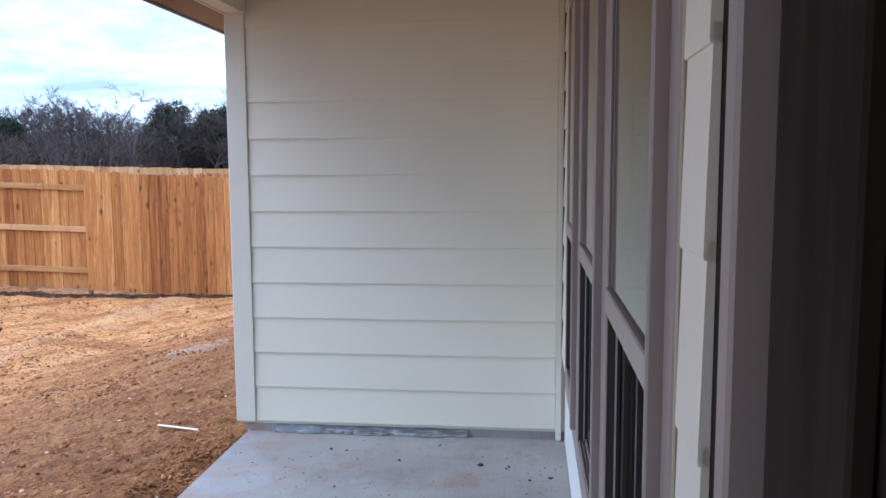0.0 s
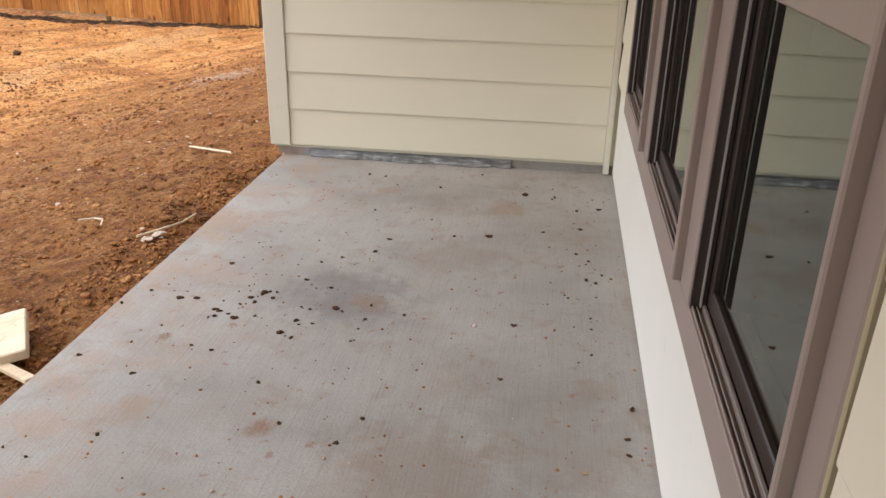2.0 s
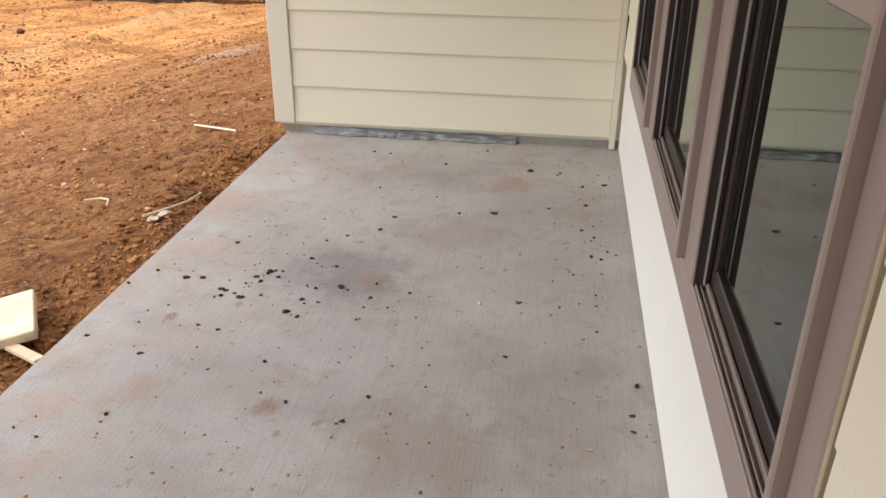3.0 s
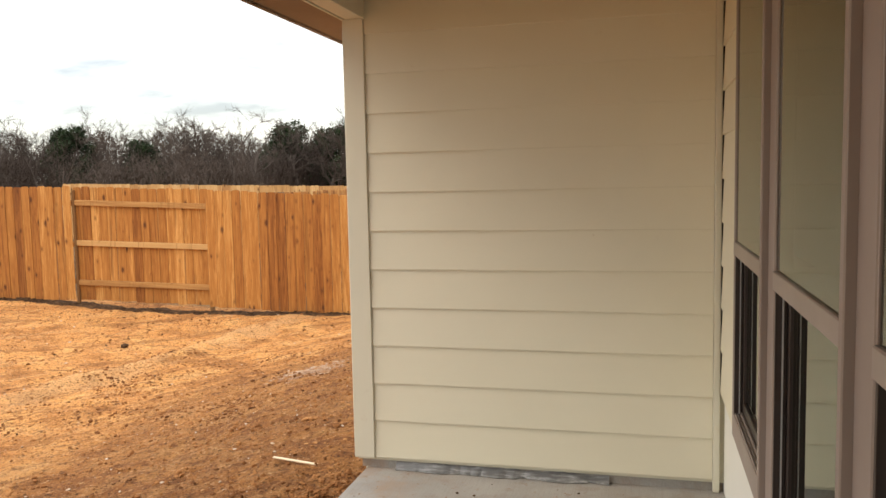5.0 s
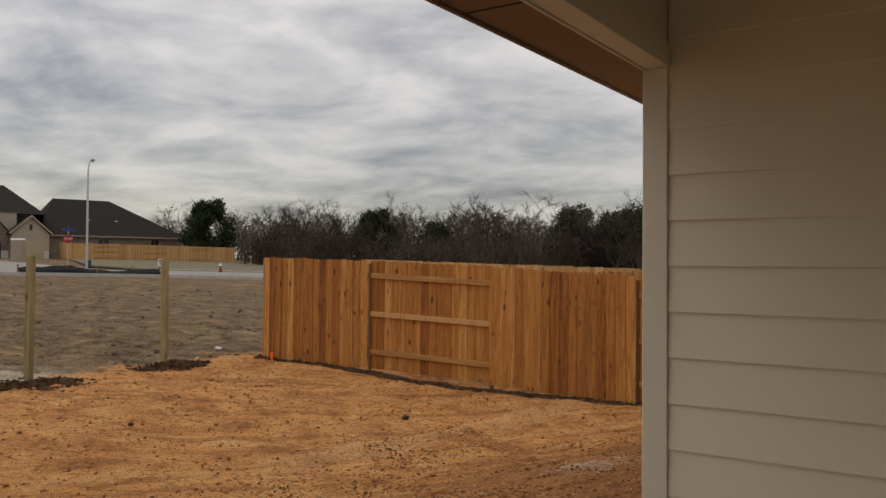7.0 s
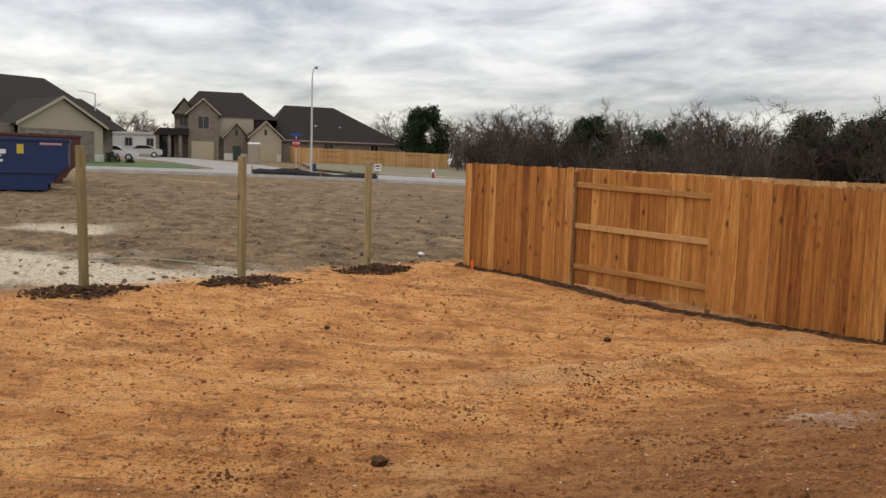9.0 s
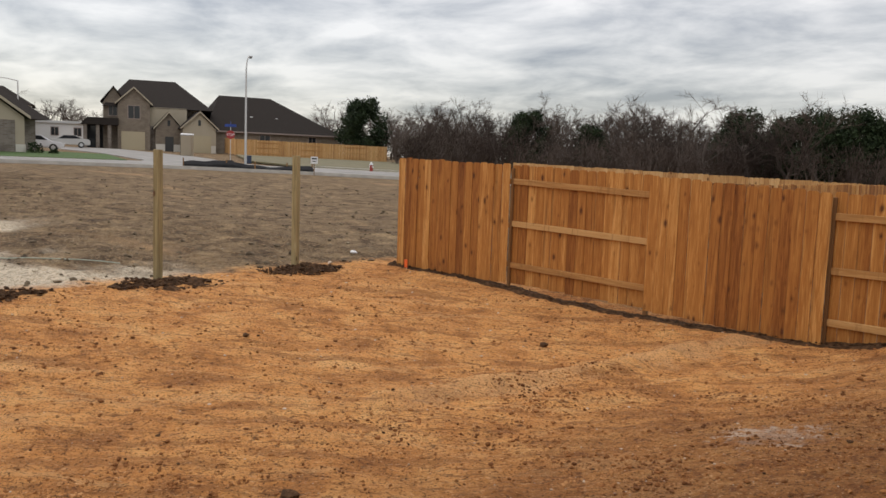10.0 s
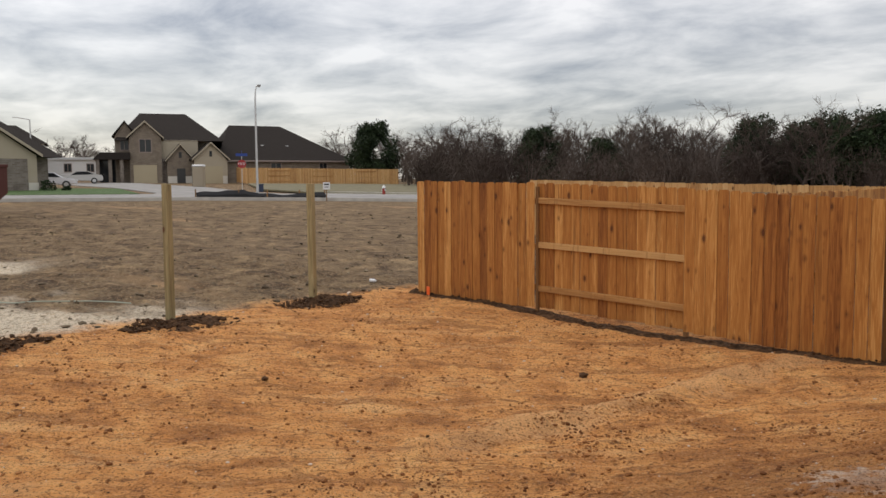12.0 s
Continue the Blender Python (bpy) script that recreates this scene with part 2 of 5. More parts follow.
# pale band painted along the wheel ridge, as light on its crest
crest_light = k.maths("ADD", k.maths("SUBTRACT", k.maths("ADD", wx, 5.25), k.maths("MULTIPLY", k.maths("SUBTRACT", k.axis(1), 8.0), 0.13)), k.maths("MULTIPLY", k.maths("SUBTRACT", n_mid, 0.5), 1.6))
crest_light = k.maths("ABSOLUTE", crest_light)
crest_light = k.maths("MULTIPLY", k.step(crest_light, 0.32, 0.05, 0, 0.55), k.step(k.axis(1), 5.6, 7.4, 0, 1))
c = k.mix(crest_light, c, (0.74, 0.43, 0.20))
c = k.mix(side, c, lot)
fleck = k.noise(k.mapped(along, (15, 34, 20)), 1.0, 6, 0.75)
c = k.mix(k.step(fleck, 0.55, 0.64, 0, 0.6), c, (0.16, 0.068, 0.028))
c = k.mix(k.step(fleck, 0.43, 0.35, 0, 0.55), c, (0.76, 0.46, 0.24))
chalk = k.t.nodes.new("ShaderNodeVectorMath")
chalk.operation = "DISTANCE"
k.link(k.pos, chalk.inputs[0])
chalk.inputs[1].default_value = (-2.62, 7.5, -0.43)
spot = k.maths("ADD", chalk.outputs["Value"], k.maths("MULTIPLY", n_fine, 1.3))
c = k.mix(k.maths("MULTIPLY", k.step(spot, 1.08, 0.85, 0, 0.8), k.step(n_mid, 0.4, 0.55, 0.3, 1.0)), c, (0.62, 0.50, 0.40))
c = k.mix(k.step(n_grit, 0.55, 0.61, 0, 0.9), c, (0.060, 0.029, 0.014))
c = k.mix(k.step(n_grit, 0.41, 0.32, 0, 0.5), c, (0.78, 0.54, 0.33))
h = k.maths("ADD", k.maths("MULTIPLY", n_fine, 1.0), k.maths("MULTIPLY", n_grit, 0.35))
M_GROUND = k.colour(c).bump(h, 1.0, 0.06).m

k = Mat("soil_clods", 0.95, spec=0.2)
c = k.ramp(k.noise(k.pos, 2.3, 3), (0.35, (0.13, 0.050, 0.018)), (0.5, (0.30, 0.125, 0.044)), (0.68, (0.50, 0.25, 0.10)))
M_CLOD = k.colour(c).bump(k.noise(k.pos, 70, 4), 0.6, 0.01).m
k = Mat("pale_pebbles", 0.85)
M_PEBBLE = k.colour(k.ramp(k.noise(k.pos, 9, 2), (0.4, (0.44, 0.30, 0.19)), (0.6, (0.60, 0.50, 0.40)))).bump(k.noise(k.pos, 120, 3), 0.3, 0.004).m
k = Mat("lot_clods", 0.95, spec=0.2)
M_LOTCLOD = k.colour(k.ramp(k.noise(k.pos, 1.9, 3), (0.35, (0.07, 0.05, 0.032)), (0.55, (0.19, 0.145, 0.095)), (0.7, (0.33, 0.26, 0.175)))).bump(k.noise(k.pos, 60, 4), 0.5, 0.01).m
k = Mat("dark_topsoil", 0.95, spec=0.15)
M_SOIL = k.colour(k.ramp(k.noise(k.pos, 14, 5, 0.7), (0.35, (0.034, 0.019, 0.010)), (0.55, (0.088, 0.046, 0.023)), (0.7, (0.17, 0.092, 0.046)))).bump(k.noise(k.pos, 60, 4), 0.8, 0.02).m


def wood(name, tones, grain=(38, 38, 2.2), rough=0.75, knots=True):
    k = Mat(name, rough, spec=0.3)
    vec = k.mapped(k.co, grain, k.rnd)
    g = k.noise(vec, 1.0, 6, 0.6, 1.4)
    band = k.noise(k.mapped(k.co, tuple(0.35 * v for v in grain), k.rnd), 1.0, 3, 0.5, 0.8)
    tone = k.maths("ADD", k.maths("MULTIPLY", k.step(g, 0.28, 0.72), 0.32), k.maths("MULTIPLY", k.step(band, 0.25, 0.75), 0.28))
    tone = k.maths("ADD", tone, k.maths("MULTIPLY", k.rnd, 0.50))
    c = k.ramp(tone, *tones)
    streak = k.step(k.noise(k.mapped(k.co, (16, 16, 0.6), k.rnd), 1.0, 4, 0.55, 0.6), 0.55, 0.70, 0, 0.55)
    c = k.mix(streak, c, tuple(0.75 * v for v in tones[0][1]))
    if knots:
        vo = k.t.nodes.new("ShaderNodeTexVoronoi")
        vo.inputs["Scale"].default_value = 1.0
        k.link(k.mapped(k.co, (9.0, 9.0, 4.6), k.rnd), vo.inputs["Vector"])
        # only some cells hold a knot, and of many sizes
        kn = k.maths("ADD", vo.outputs["Distance"], k.maths("MULTIPLY", k.axis(0, vo.outputs["Color"]), 0.42))
        kn = k.maths("ADD", kn, k.maths("MULTIPLY", k.maths("SUBTRACT", g, 0.5), 0.25))
        c = k.mix(k.step(kn, 0.40, 0.18, 0, 0.6), c, tuple(0.7 * v for v in tones[0][1]))
        c = k.mix(k.step(kn, 0.22, 0.15, 0, 0.85), c, (0.09, 0.028, 0.009))
    k.colour(c).bump(g, 0.25, 0.003)
    return k.m


M_CEDAR = wood("cedar_pickets", [(0.12, (0.17, 0.053, 0.011)), (0.40, (0.31, 0.113, 0.024)), (0.66, (0.43, 0.180, 0.043)), (0.95, (0.64, 0.33, 0.105))])
M_CEDARPALE = wood("pale_cedar_pickets", [(0.15, (0.34, 0.165, 0.06)), (0.5, (0.50, 0.275, 0.105)), (0.9, (0.62, 0.39, 0.18))])
M_RAIL = wood("pine_rails", [(0.25, (0.33, 0.155, 0.05)), (0.5, (0.43, 0.22, 0.075)), (0.75, (0.52, 0.30, 0.12))], (2.2, 38, 38))
M_POST = wood("treated_pine_posts", [(0.25, (0.21, 0.165, 0.08)), (0.5, (0.33, 0.26, 0.13)), (0.75, (0.43, 0.35, 0.19))])
M_DARKPOST = wood("weathered_fence_post", [(0.3, (0.15, 0.072, 0.026)), (0.7, (0.25, 0.128, 0.05))])
M_SCRAP = wood("pale_scrap_lumber", [(0.25, (0.60, 0.46, 0.30)), (0.5, (0.72, 0.58, 0.40)), (0.75, (0.80, 0.68, 0.50))], (3, 40, 40), 0.7, False)

k = Mat("road_concrete", 0.9)
M_ROAD = k.colour(k.ramp(k.noise(k.pos, 0.7, 5), (0.35, (0.215, 0.205, 0.19)), (0.65, (0.29, 0.275, 0.255)))).bump(k.noise(k.pos, 40, 3), 0.2, 0.005).m
k = Mat("kerb_concrete", 0.85)
M_KERB = k.colour(k.ramp(k.noise(k.pos, 2.0, 5), (0.35, (0.38, 0.355, 0.315)), (0.65, (0.49, 0.46, 0.41)))).m
k = Mat("lawn_grass", 0.9)
M_GRASS = k.colour(k.ramp(k.noise(k.pos, 6, 6, 0.7), (0.3, (0.028, 0.060, 0.010)), (0.6, (0.060, 0.115, 0.020)), (0.75, (0.10, 0.14, 0.035)))).bump(k.noise(k.pos, 30, 4), 0.6, 0.05).m
k = Mat("dry_verge", 0.95)
M_VERGE = k.colour(k.ramp(k.noise(k.pos, 1.2, 6, 0.7), (0.3, (0.09, 0.085, 0.04)), (0.6, (0.17, 0.145, 0.08)), (0.75, (0.25, 0.2, 0.12)))).m
k = Mat("roof_shingles", 0.95, spec=0.12)
sh = k.noise(k.mapped(k.co, (3, 3, 12)), 2.0, 5, 0.7)
M_ROOF = k.colour(k.ramp(sh, (0.3, (0.022, 0.018, 0.016)), (0.6, (0.038, 0.032, 0.028)), (0.8, (0.055, 0.047, 0.041)))).bump(sh, 0.4, 0.03).m


def brick_mat(name, a, b, mortar):
    k = Mat(name, 0.9)
    u = k.maths("ADD", k.axis(0, k.co), k.axis(1, k.co))
    cmb = k.t.nodes.new("ShaderNodeCombineXYZ")
    k.link(u, cmb.inputs[0])
    k.link(k.axis(2, k.co), cmb.inputs[1])
    n = k.t.nodes.new("ShaderNodeTexBrick")
    n.inputs["Color1"].default_value, n.inputs["Color2"].default_value, n.inputs["Mortar"].default_value = (*a, 1), (*b, 1), (*mortar, 1)
    n.inputs["Scale"].default_value = 1.0
    n.inputs["Brick Width"].default_value, n.inputs["Row Height"].default_value, n.inputs["Mortar Size"].default_value = 0.4, 0.13, 0.012
    k.link(cmb.outputs[0], n.inputs["Vector"])
    c = k.mix(k.step(k.noise(k.co, 1.6, 4), 0.45, 0.7, 0, 0.5), n.outputs["Color"], tuple(0.7 * v for v in a))
    return k.colour(c).m


M_BRICK_GREY = brick_mat("grey_brown_brick", (0.15, 0.12, 0.095), (0.235, 0.20, 0.165), (0.23, 0.21, 0.19))
M_BRICK_TAN = brick_mat("tan_brick", (0.175, 0.135, 0.10), (0.235, 0.19, 0.14), (0.24, 0.21, 0.17))
M_STUCCO = paint("beige_stucco", (0.40, 0.345, 0.255), 0.85, 0.15)
M_STONE = paint("pale_stone_base", (0.60, 0.57, 0.50), 0.85, 0.2)
M_WHITEWALL = paint("white_house_wrap", (0.70, 0.70, 0.68), 0.7, 0.12)
M_GARAGE = paint("cream_garage_door", (0.42, 0.355, 0.235), 0.6, 0.1)
M_DARKWIN = Mat("dark_far_window", 0.08).colour((0.02, 0.022, 0.025)).m
M_BLUE = paint("blue_dumpster_paint", (0.006, 0.022, 0.090), 0.45, 0.12, 0.1, 1.0, (0.05, 0.045, 0.045))
M_RED = paint("rust_red_dumpster_paint", (0.085, 0.022, 0.014), 0.55, 0.35)
M_WHITE = paint("white_lettering", (0.75, 0.75, 0.75), 0.5, 0.05)
M_YELLOW = paint("yellow_sticker", (0.60, 0.45, 0.05), 0.5, 0.05)
M_PINK = paint("pale_red_label", (0.55, 0.30, 0.33), 0.5, 0.1)
M_STEEL = Mat("galvanised_steel", 0.45, 0.7).colour((0.58, 0.58, 0.57)).m
M_LAMPHEAD = paint("grey_lamp_head", (0.35, 0.35, 0.35), 0.5, 0.1)
M_STOP = paint("red_sign_face", (0.33, 0.025, 0.025), 0.5, 0.1)
M_SIGNBLUE = paint("blue_street_sign", (0.02, 0.06, 0.28), 0.5, 0.05)
M_HYDRANT = paint("red_hydrant_paint", (0.30, 0.03, 0.02), 0.45, 0.15)
M_UTIL = paint("dark_blue_cabinet", (0.03, 0.045, 0.085), 0.5, 0.2)
M_SILT = paint("black_silt_fabric", (0.012, 0.012, 0.013), 0.7, 0.15)
M_TOILET = paint("tan_plastic", (0.34, 0.28, 0.20), 0.55, 0.1)
M_TOILETDK = paint("dark_green_plastic", (0.02, 0.035, 0.03), 0.55, 0.1)
M_CARWHITE = Mat("white_car_paint", 0.2).colour((0.75, 0.75, 0.76)).m
M_CARSILVER = Mat("silver_car_paint", 0.28, 0.5).colour((0.55, 0.54, 0.52)).m
M_RUBBER = Mat("tyre_rubber", 0.85).colour((0.02, 0.02, 0.02)).m
M_ORANGE = paint("orange_marker_plastic", (0.85, 0.13, 0.02), 0.5, 0.02)
k = Mat("clear_plastic_film", 0.3)
# grey film colour with its highlights painted in as pale streaks
M_PLASTIC = k.colour(k.ramp(k.noise(k.mapped(k.pos, (9, 60, 60)), 1.0, 4, 0.6), (0.42, (0.13, 0.128, 0.128)), (0.56, (0.22, 0.218, 0.218)), (0.7, (0.42, 0.42, 0.42)))).m
M_HOSE = paint("pale_green_hose", (0.34, 0.38, 0.30), 0.5, 0.1)
k = Mat("winter_bark", 0.95, spec=0.15)
M_BARK = k.colour(k.ramp(k.noise(k.pos, 0.35, 4), (0.35, (0.050, 0.039, 0.033)), (0.65, (0.105, 0.085, 0.073)))).m
k = Mat("winter_twigs", 0.95, spec=0.1)
M_TWIG = k.colour(k.ramp(k.noise(k.pos, 0.12, 4), (0.38, (0.060, 0.045, 0.038)), (0.62, (0.135, 0.106, 0.090)))).m
k = Mat("evergreen_leaves", 0.7, spec=0.2)
M_LEAF = k.colour(k.ramp(k.noise(k.pos, 0.9, 4), (0.35, (0.010, 0.020, 0.008)), (0.6, (0.030, 0.048, 0.018)), (0.8, (0.055, 0.075, 0.03)))).m

# ---- building helpers ----


def mesh_of(name, bm, mat):
    me = bpy.data.meshes.new(name)
    bm.to_mesh(me)
    bm.free()
    for m in mat if isinstance(mat, (list, tuple)) else (mat,):
        me.materials.append(m)
    return me


def part(name, bm, mat, parent=None, label=""):
    ob = new(name, mesh_of(name, bm, mat) if isinstance(bm, bmesh.types.BMesh) else bm)
    if parent is not None:
        ob.parent = parent
    return tagged(ob, label)


def thing(name, at, label, category, group="", kind="", yaw=0.0):
    ob = new(name)
    ob.empty_display_size = 0.2
    ob.matrix_basis = pose(*at, 0, 0, yaw)
    return tagged(ob, label, category, group, kind)


def add_box(bm, lo, hi, bevel=0.0, m=None):
    r = bmesh.ops.create_cube(bm, size=1.0)
    vs = r["verts"]
    for v in vs:
        v.co = Vector([lo[i] + (v.co[i] + 0.5) * (hi[i] - lo[i]) for i in range(3)])
    if bevel:
        es = list({e for v in vs for e in v.link_edges})
        vs = bmesh.ops.bevel(bm, geom=es, offset=bevel, segments=1, affect="EDGES")["verts"]
    if m is not None:
        bmesh.ops.transform(bm, matrix=m, verts=vs)
    return vs


def box(lo, hi, bevel=0.0):
    bm = bmesh.new()
    add_box(bm, lo, hi, bevel)
    return bm


def boxes(*list_of):
    bm = bmesh.new()
    for b in list_of:
        add_box(bm, *b)
    return bm


def prism(profile, lo, hi, axis=1):
    """A profile in the two other axes, drawn out along an axis."""
    bm = bmesh.new()
    rings = []
    for a in (lo, hi):
        ring = []
        for p, q in profile:
            co = [p, q]
            co.insert(axis, a)
            ring.append(bm.verts.new(co))
        rings.append(ring)
    bm.faces.new(rings[0])
    bm.faces.new(rings[1])
    n = len(profile)
    for i in range(n):
        bm.faces.new((rings[0][i], rings[0][(i + 1) % n], rings[1][(i + 1) % n], rings[1][i]))
    bmesh.ops.recalc_face_normals(bm, faces=bm.faces)
    return bm


def tube(points, radii, sides=6, cap=True, bm=None):
    bm = bm or bmesh.new()
    rings = []
    for i, p in enumerate(points):
        a, b = Vector(points[max(i - 1, 0)]), Vector(points[min(i + 1, len(points) - 1)])
        q = (b - a).to_track_quat("Z", "Y")
        rings.append([bm.verts.new(Vector(p) + q @ Vector((radii[i] * math.cos(t), radii[i] * math.sin(t), 0)))
                      for t in [2 * math.pi * s / sides for s in range(sides)]])
    for r0, r1 in zip(rings, rings[1:]):
        for s in range(sides):
            bm.faces.new((r0[s], r0[(s + 1) % sides], r1[(s + 1) % sides], r1[s]))
    if cap:
        bm.faces.new(rings[0][::-1])
        bm.faces.new(rings[-1])
    return bm


def structure(name, bm, mat, label, category):
    return tagged(part(name, bm, mat), label, category, "", "structure")


# ---- the lie of the land ----


def ss(t):
    t = np.clip(t, 0, 1)
    return t * t * (3 - 2 * t)


def land(x, y):
    """Height of the ground, without its small lumps."""
    x, y = np.asarray(x, float), np.asarray(y, float)
    z = -0.05 - 0.43 * ss((-1.0 - x) / 3.4) + 0.21 * ss((-6.3 - x) / 5.0)
    z = z - 0.10 * np.exp(-((x + 4.9) / 2.6) ** 2 - ((y - 9.8) / 2.4) ** 2)
    s = np.maximum(0, -x - 12.0)
    z = z + 0.027 * np.minimum(s, 112.0)
    return z


F0, F1 = Vector((-10.97, 11.515)), Vector((-3.95, 12.13))


def land1(x, y):
    return float(land(x, y))


def lumps(x, y):
    v = Vector((x, y, 0))
    foot = y - (F0.y + (x - F0.x) * (F1.y - F0.y) / (F1.x - F0.x))
    n = 0.030 * noise.noise(v * 0.9) + 0.024 * noise.noise(v * 2.3 + Vector((7, 1, 0))) + 0.018 * noise.noise(v * 5.3)
    n += 0.016 * noise.noise(Vector((x * 8.0, y * 13.0, 1))) + 0.012 * noise.noise(v * 21.0)
    if x > -11.1:
        n -= 0.045 * math.exp(-((foot - 0.03) / 0.13) ** 2) - 0.02 * math.exp(-((foot + 0.28) / 0.12) ** 2)
    # low wheel ridges that cross the yard
    for off, size in ((0.0, 0.085), (0.75, 0.045), (-1.3, 0.03)):
        d = (x + 5.3 - off) - 0.13 * (y - 8.0) + 0.22 * noise.noise(v * 0.6)
        n += size * math.exp(-(d / 0.15) ** 2) * float(ss((y - 5.6) / 2.0)) * float(ss((12.2 - y) / 1.0))
    return n


def spaced(a, b, step):
    return list(np.linspace(a, b, max(2, int(round(abs(b - a) / step)) + 1)))[:-1]


gx = spaced(-900, -300, 120) + spaced(-300, -130, 34) + spaced(-130, -40, 6) + spaced(-40, -18, 0.7) + spaced(-18, -11.8, 0.15) + spaced(-11.8, -3.5, 0.05) \
    + spaced(-3.5, -0.8, 0.035) + spaced(-0.8, 0.2, 0.5) + spaced(0.2, 30, 6) + spaced(30, 300, 60) + [900]
gy = spaced(-900, -200, 140) + spaced(-200, -20, 30) + spaced(-20, -1, 2) + spaced(-1, 2.0, 0.2) + spaced(2.0, 5.5, 0.04) + spaced(5.5, 12.4, 0.05) + spaced(12.4, 30, 1.2) \
    + spaced(30, 130, 8) + spaced(130, 300, 34) + spaced(300, 900, 120) + [900]
GX, GY = np.meshgrid(gx, gy, indexing="ij")
GZ = land(GX, GY)
verts = []
for i, x in enumerate(gx):
    for j, y in enumerate(gy):
        z = float(GZ[i, j])
        if -45 < x < -0.9 and -3 < y < 30:
            z += lumps(x, y) * (1.0 if x > -12 else 1.7)
        if -1.35 < x < -0.95 and y < 4.6:
            z += 0.030 * noise.noise(Vector((x * 9, y * 4, 3))) - 0.035 * float(ss((x + 1.25) / 0.3))
        if x > -0.96:
            z = -0.22
        verts.append((x, y, z))
nj = len(gy)
faces = [(i * nj + j, (i + 1) * nj + j, (i + 1) * nj + j + 1, i * nj + j + 1) for i in range(len(gx) - 1) for j in range(nj - 1)]
me = bpy.data.meshes.new("ground")
me.from_pydata(verts, [], faces)
me.polygons.foreach_set("use_smooth", [True] * len(faces))
me.materials.append(M_GROUND)
tagged(new("ground", me), "bare orange clay yard and grey-brown building lot", "ground", "", "structure")

# ---- the patio and the house ----
LAP, ZB, WALL_Y, WALL_X = 0.205, 0.064, 4.40, 0.885
TX0, TX1 = -1.03, -0.915
HEAD_Z, CEIL_Z = 2.40, 2.74

bm = bmesh.new()
add_box(bm, (-0.975, -4.2, -0.24), (0.90, 4.62, 0.0), 0.008)
structure("patio_slab", bm, M_SLAB, "grey broom-finished concrete patio slab with clay stains", "patio")


def board_mesh(length, axis, proud=0.018):
    """One lap-siding board, from 0 to length along an axis; its bottom edge stands proud. It faces -y (axis 0) or -x (axis 1)."""
    prof = [(0.0, 0.0), (0.001 - proud, 0.0), (-proud, 0.004), (-0.008, LAP + 0.02), (0.0, LAP + 0.02)]
    bm = prism(prof, 0, length, 0)
    if axis == 1:
        for v in bm.verts:
            v.co = Vector((v.co.y, v.co.x, v.co.z))
        bmesh.ops.recalc_face_normals(bm, faces=bm.faces)
    return mesh_of("siding_board", bm, M_SIDING)


# the end wall of the patio: a wing of the house, clad in lap siding
end_wall = structure("wall_end", box((TX0 + 0.012, WALL_Y + 0.004, ZB - 0.02), (6.0, WALL_Y + 0.12, 3.0)), M_TRIM, "cream lap-sided wall at the end of the patio", "wall")
bmesh_end = board_mesh(0.827 - TX1 - 0.002, 0)
for i in range(13):
    b = part("siding_board", bmesh_end, None, end_wall)
    b.location = (TX1 + 0.001, WALL_Y, ZB + i * LAP)
part("corner_board", box((TX0, WALL_Y - 0.026, ZB - 0.004), (TX1, WALL_Y + 0.002, HEAD_Z), 0.003), M_TRIM, end_wall)
part("inside_corner_strip", box((0.828, WALL_Y - 0.03, 0.004), (0.859, WALL_Y + 0.002, CEIL_Z), 0.003), M_TRIM, end_wall)
part("sill_plate", box((TX0 + 0.03, WALL_Y + 0.012, 0.0), (0.88, WALL_Y + 0.05, ZB)), M_SLAB, end_wall, "grey concrete edge under the siding")
side_wall = structure("wall_wing_side", box((TX0 + 0.01, WALL_Y + 0.124, -0.2), (TX0 + 0.12, 10.5, 2.5)), M_TRIM, "cream side wall of the house wing", "wall")
side_board = board_mesh(6.0, 1)
part("corner_board", box((TX0 - 0.002, WALL_Y - 0.022, ZB - 0.004), (TX0 + 0.012, WALL_Y + 0.10, HEAD_Z), 0.003), M_TRIM, side_wall)
for i in range(12):
    b = part("siding_board", side_board, None, side_wall)
    b.location = (TX0 + 0.009, WALL_Y + 0.11, ZB + i * LAP)

# crumpled plastic film sticking out from under the wall
bm = bmesh.new()
prev = None
for i in range(61):
    u = i / 60
    x = -0.80 + 1.13 * u
    w = 0.05 * noise.noise(Vector((x * 6, 0, 0))) + 0.03 * noise.noise(Vector((x * 23, 3, 0)))
    pair = [bm.verts.new((x, WALL_Y + 0.005, 0.040 + 0.2 * w)), bm.verts.new((x, WALL_Y - 0.014, 0.016 + 0.2 * w)), bm.verts.new((x, WALL_Y - 0.030 - 0.5 * w, 0.003))]
    if prev:
        for a in range(2):
            bm.faces.new((prev[a], pair[a], pair[a + 1], prev[a + 1]))
    prev = pair
film = part("plastic_film", bm, M_PLASTIC)
film.modifiers.new("thick", "SOLIDIFY").thickness = 0.0015
tagged(film, "crumpled clear plastic film under the siding", "plastic film")

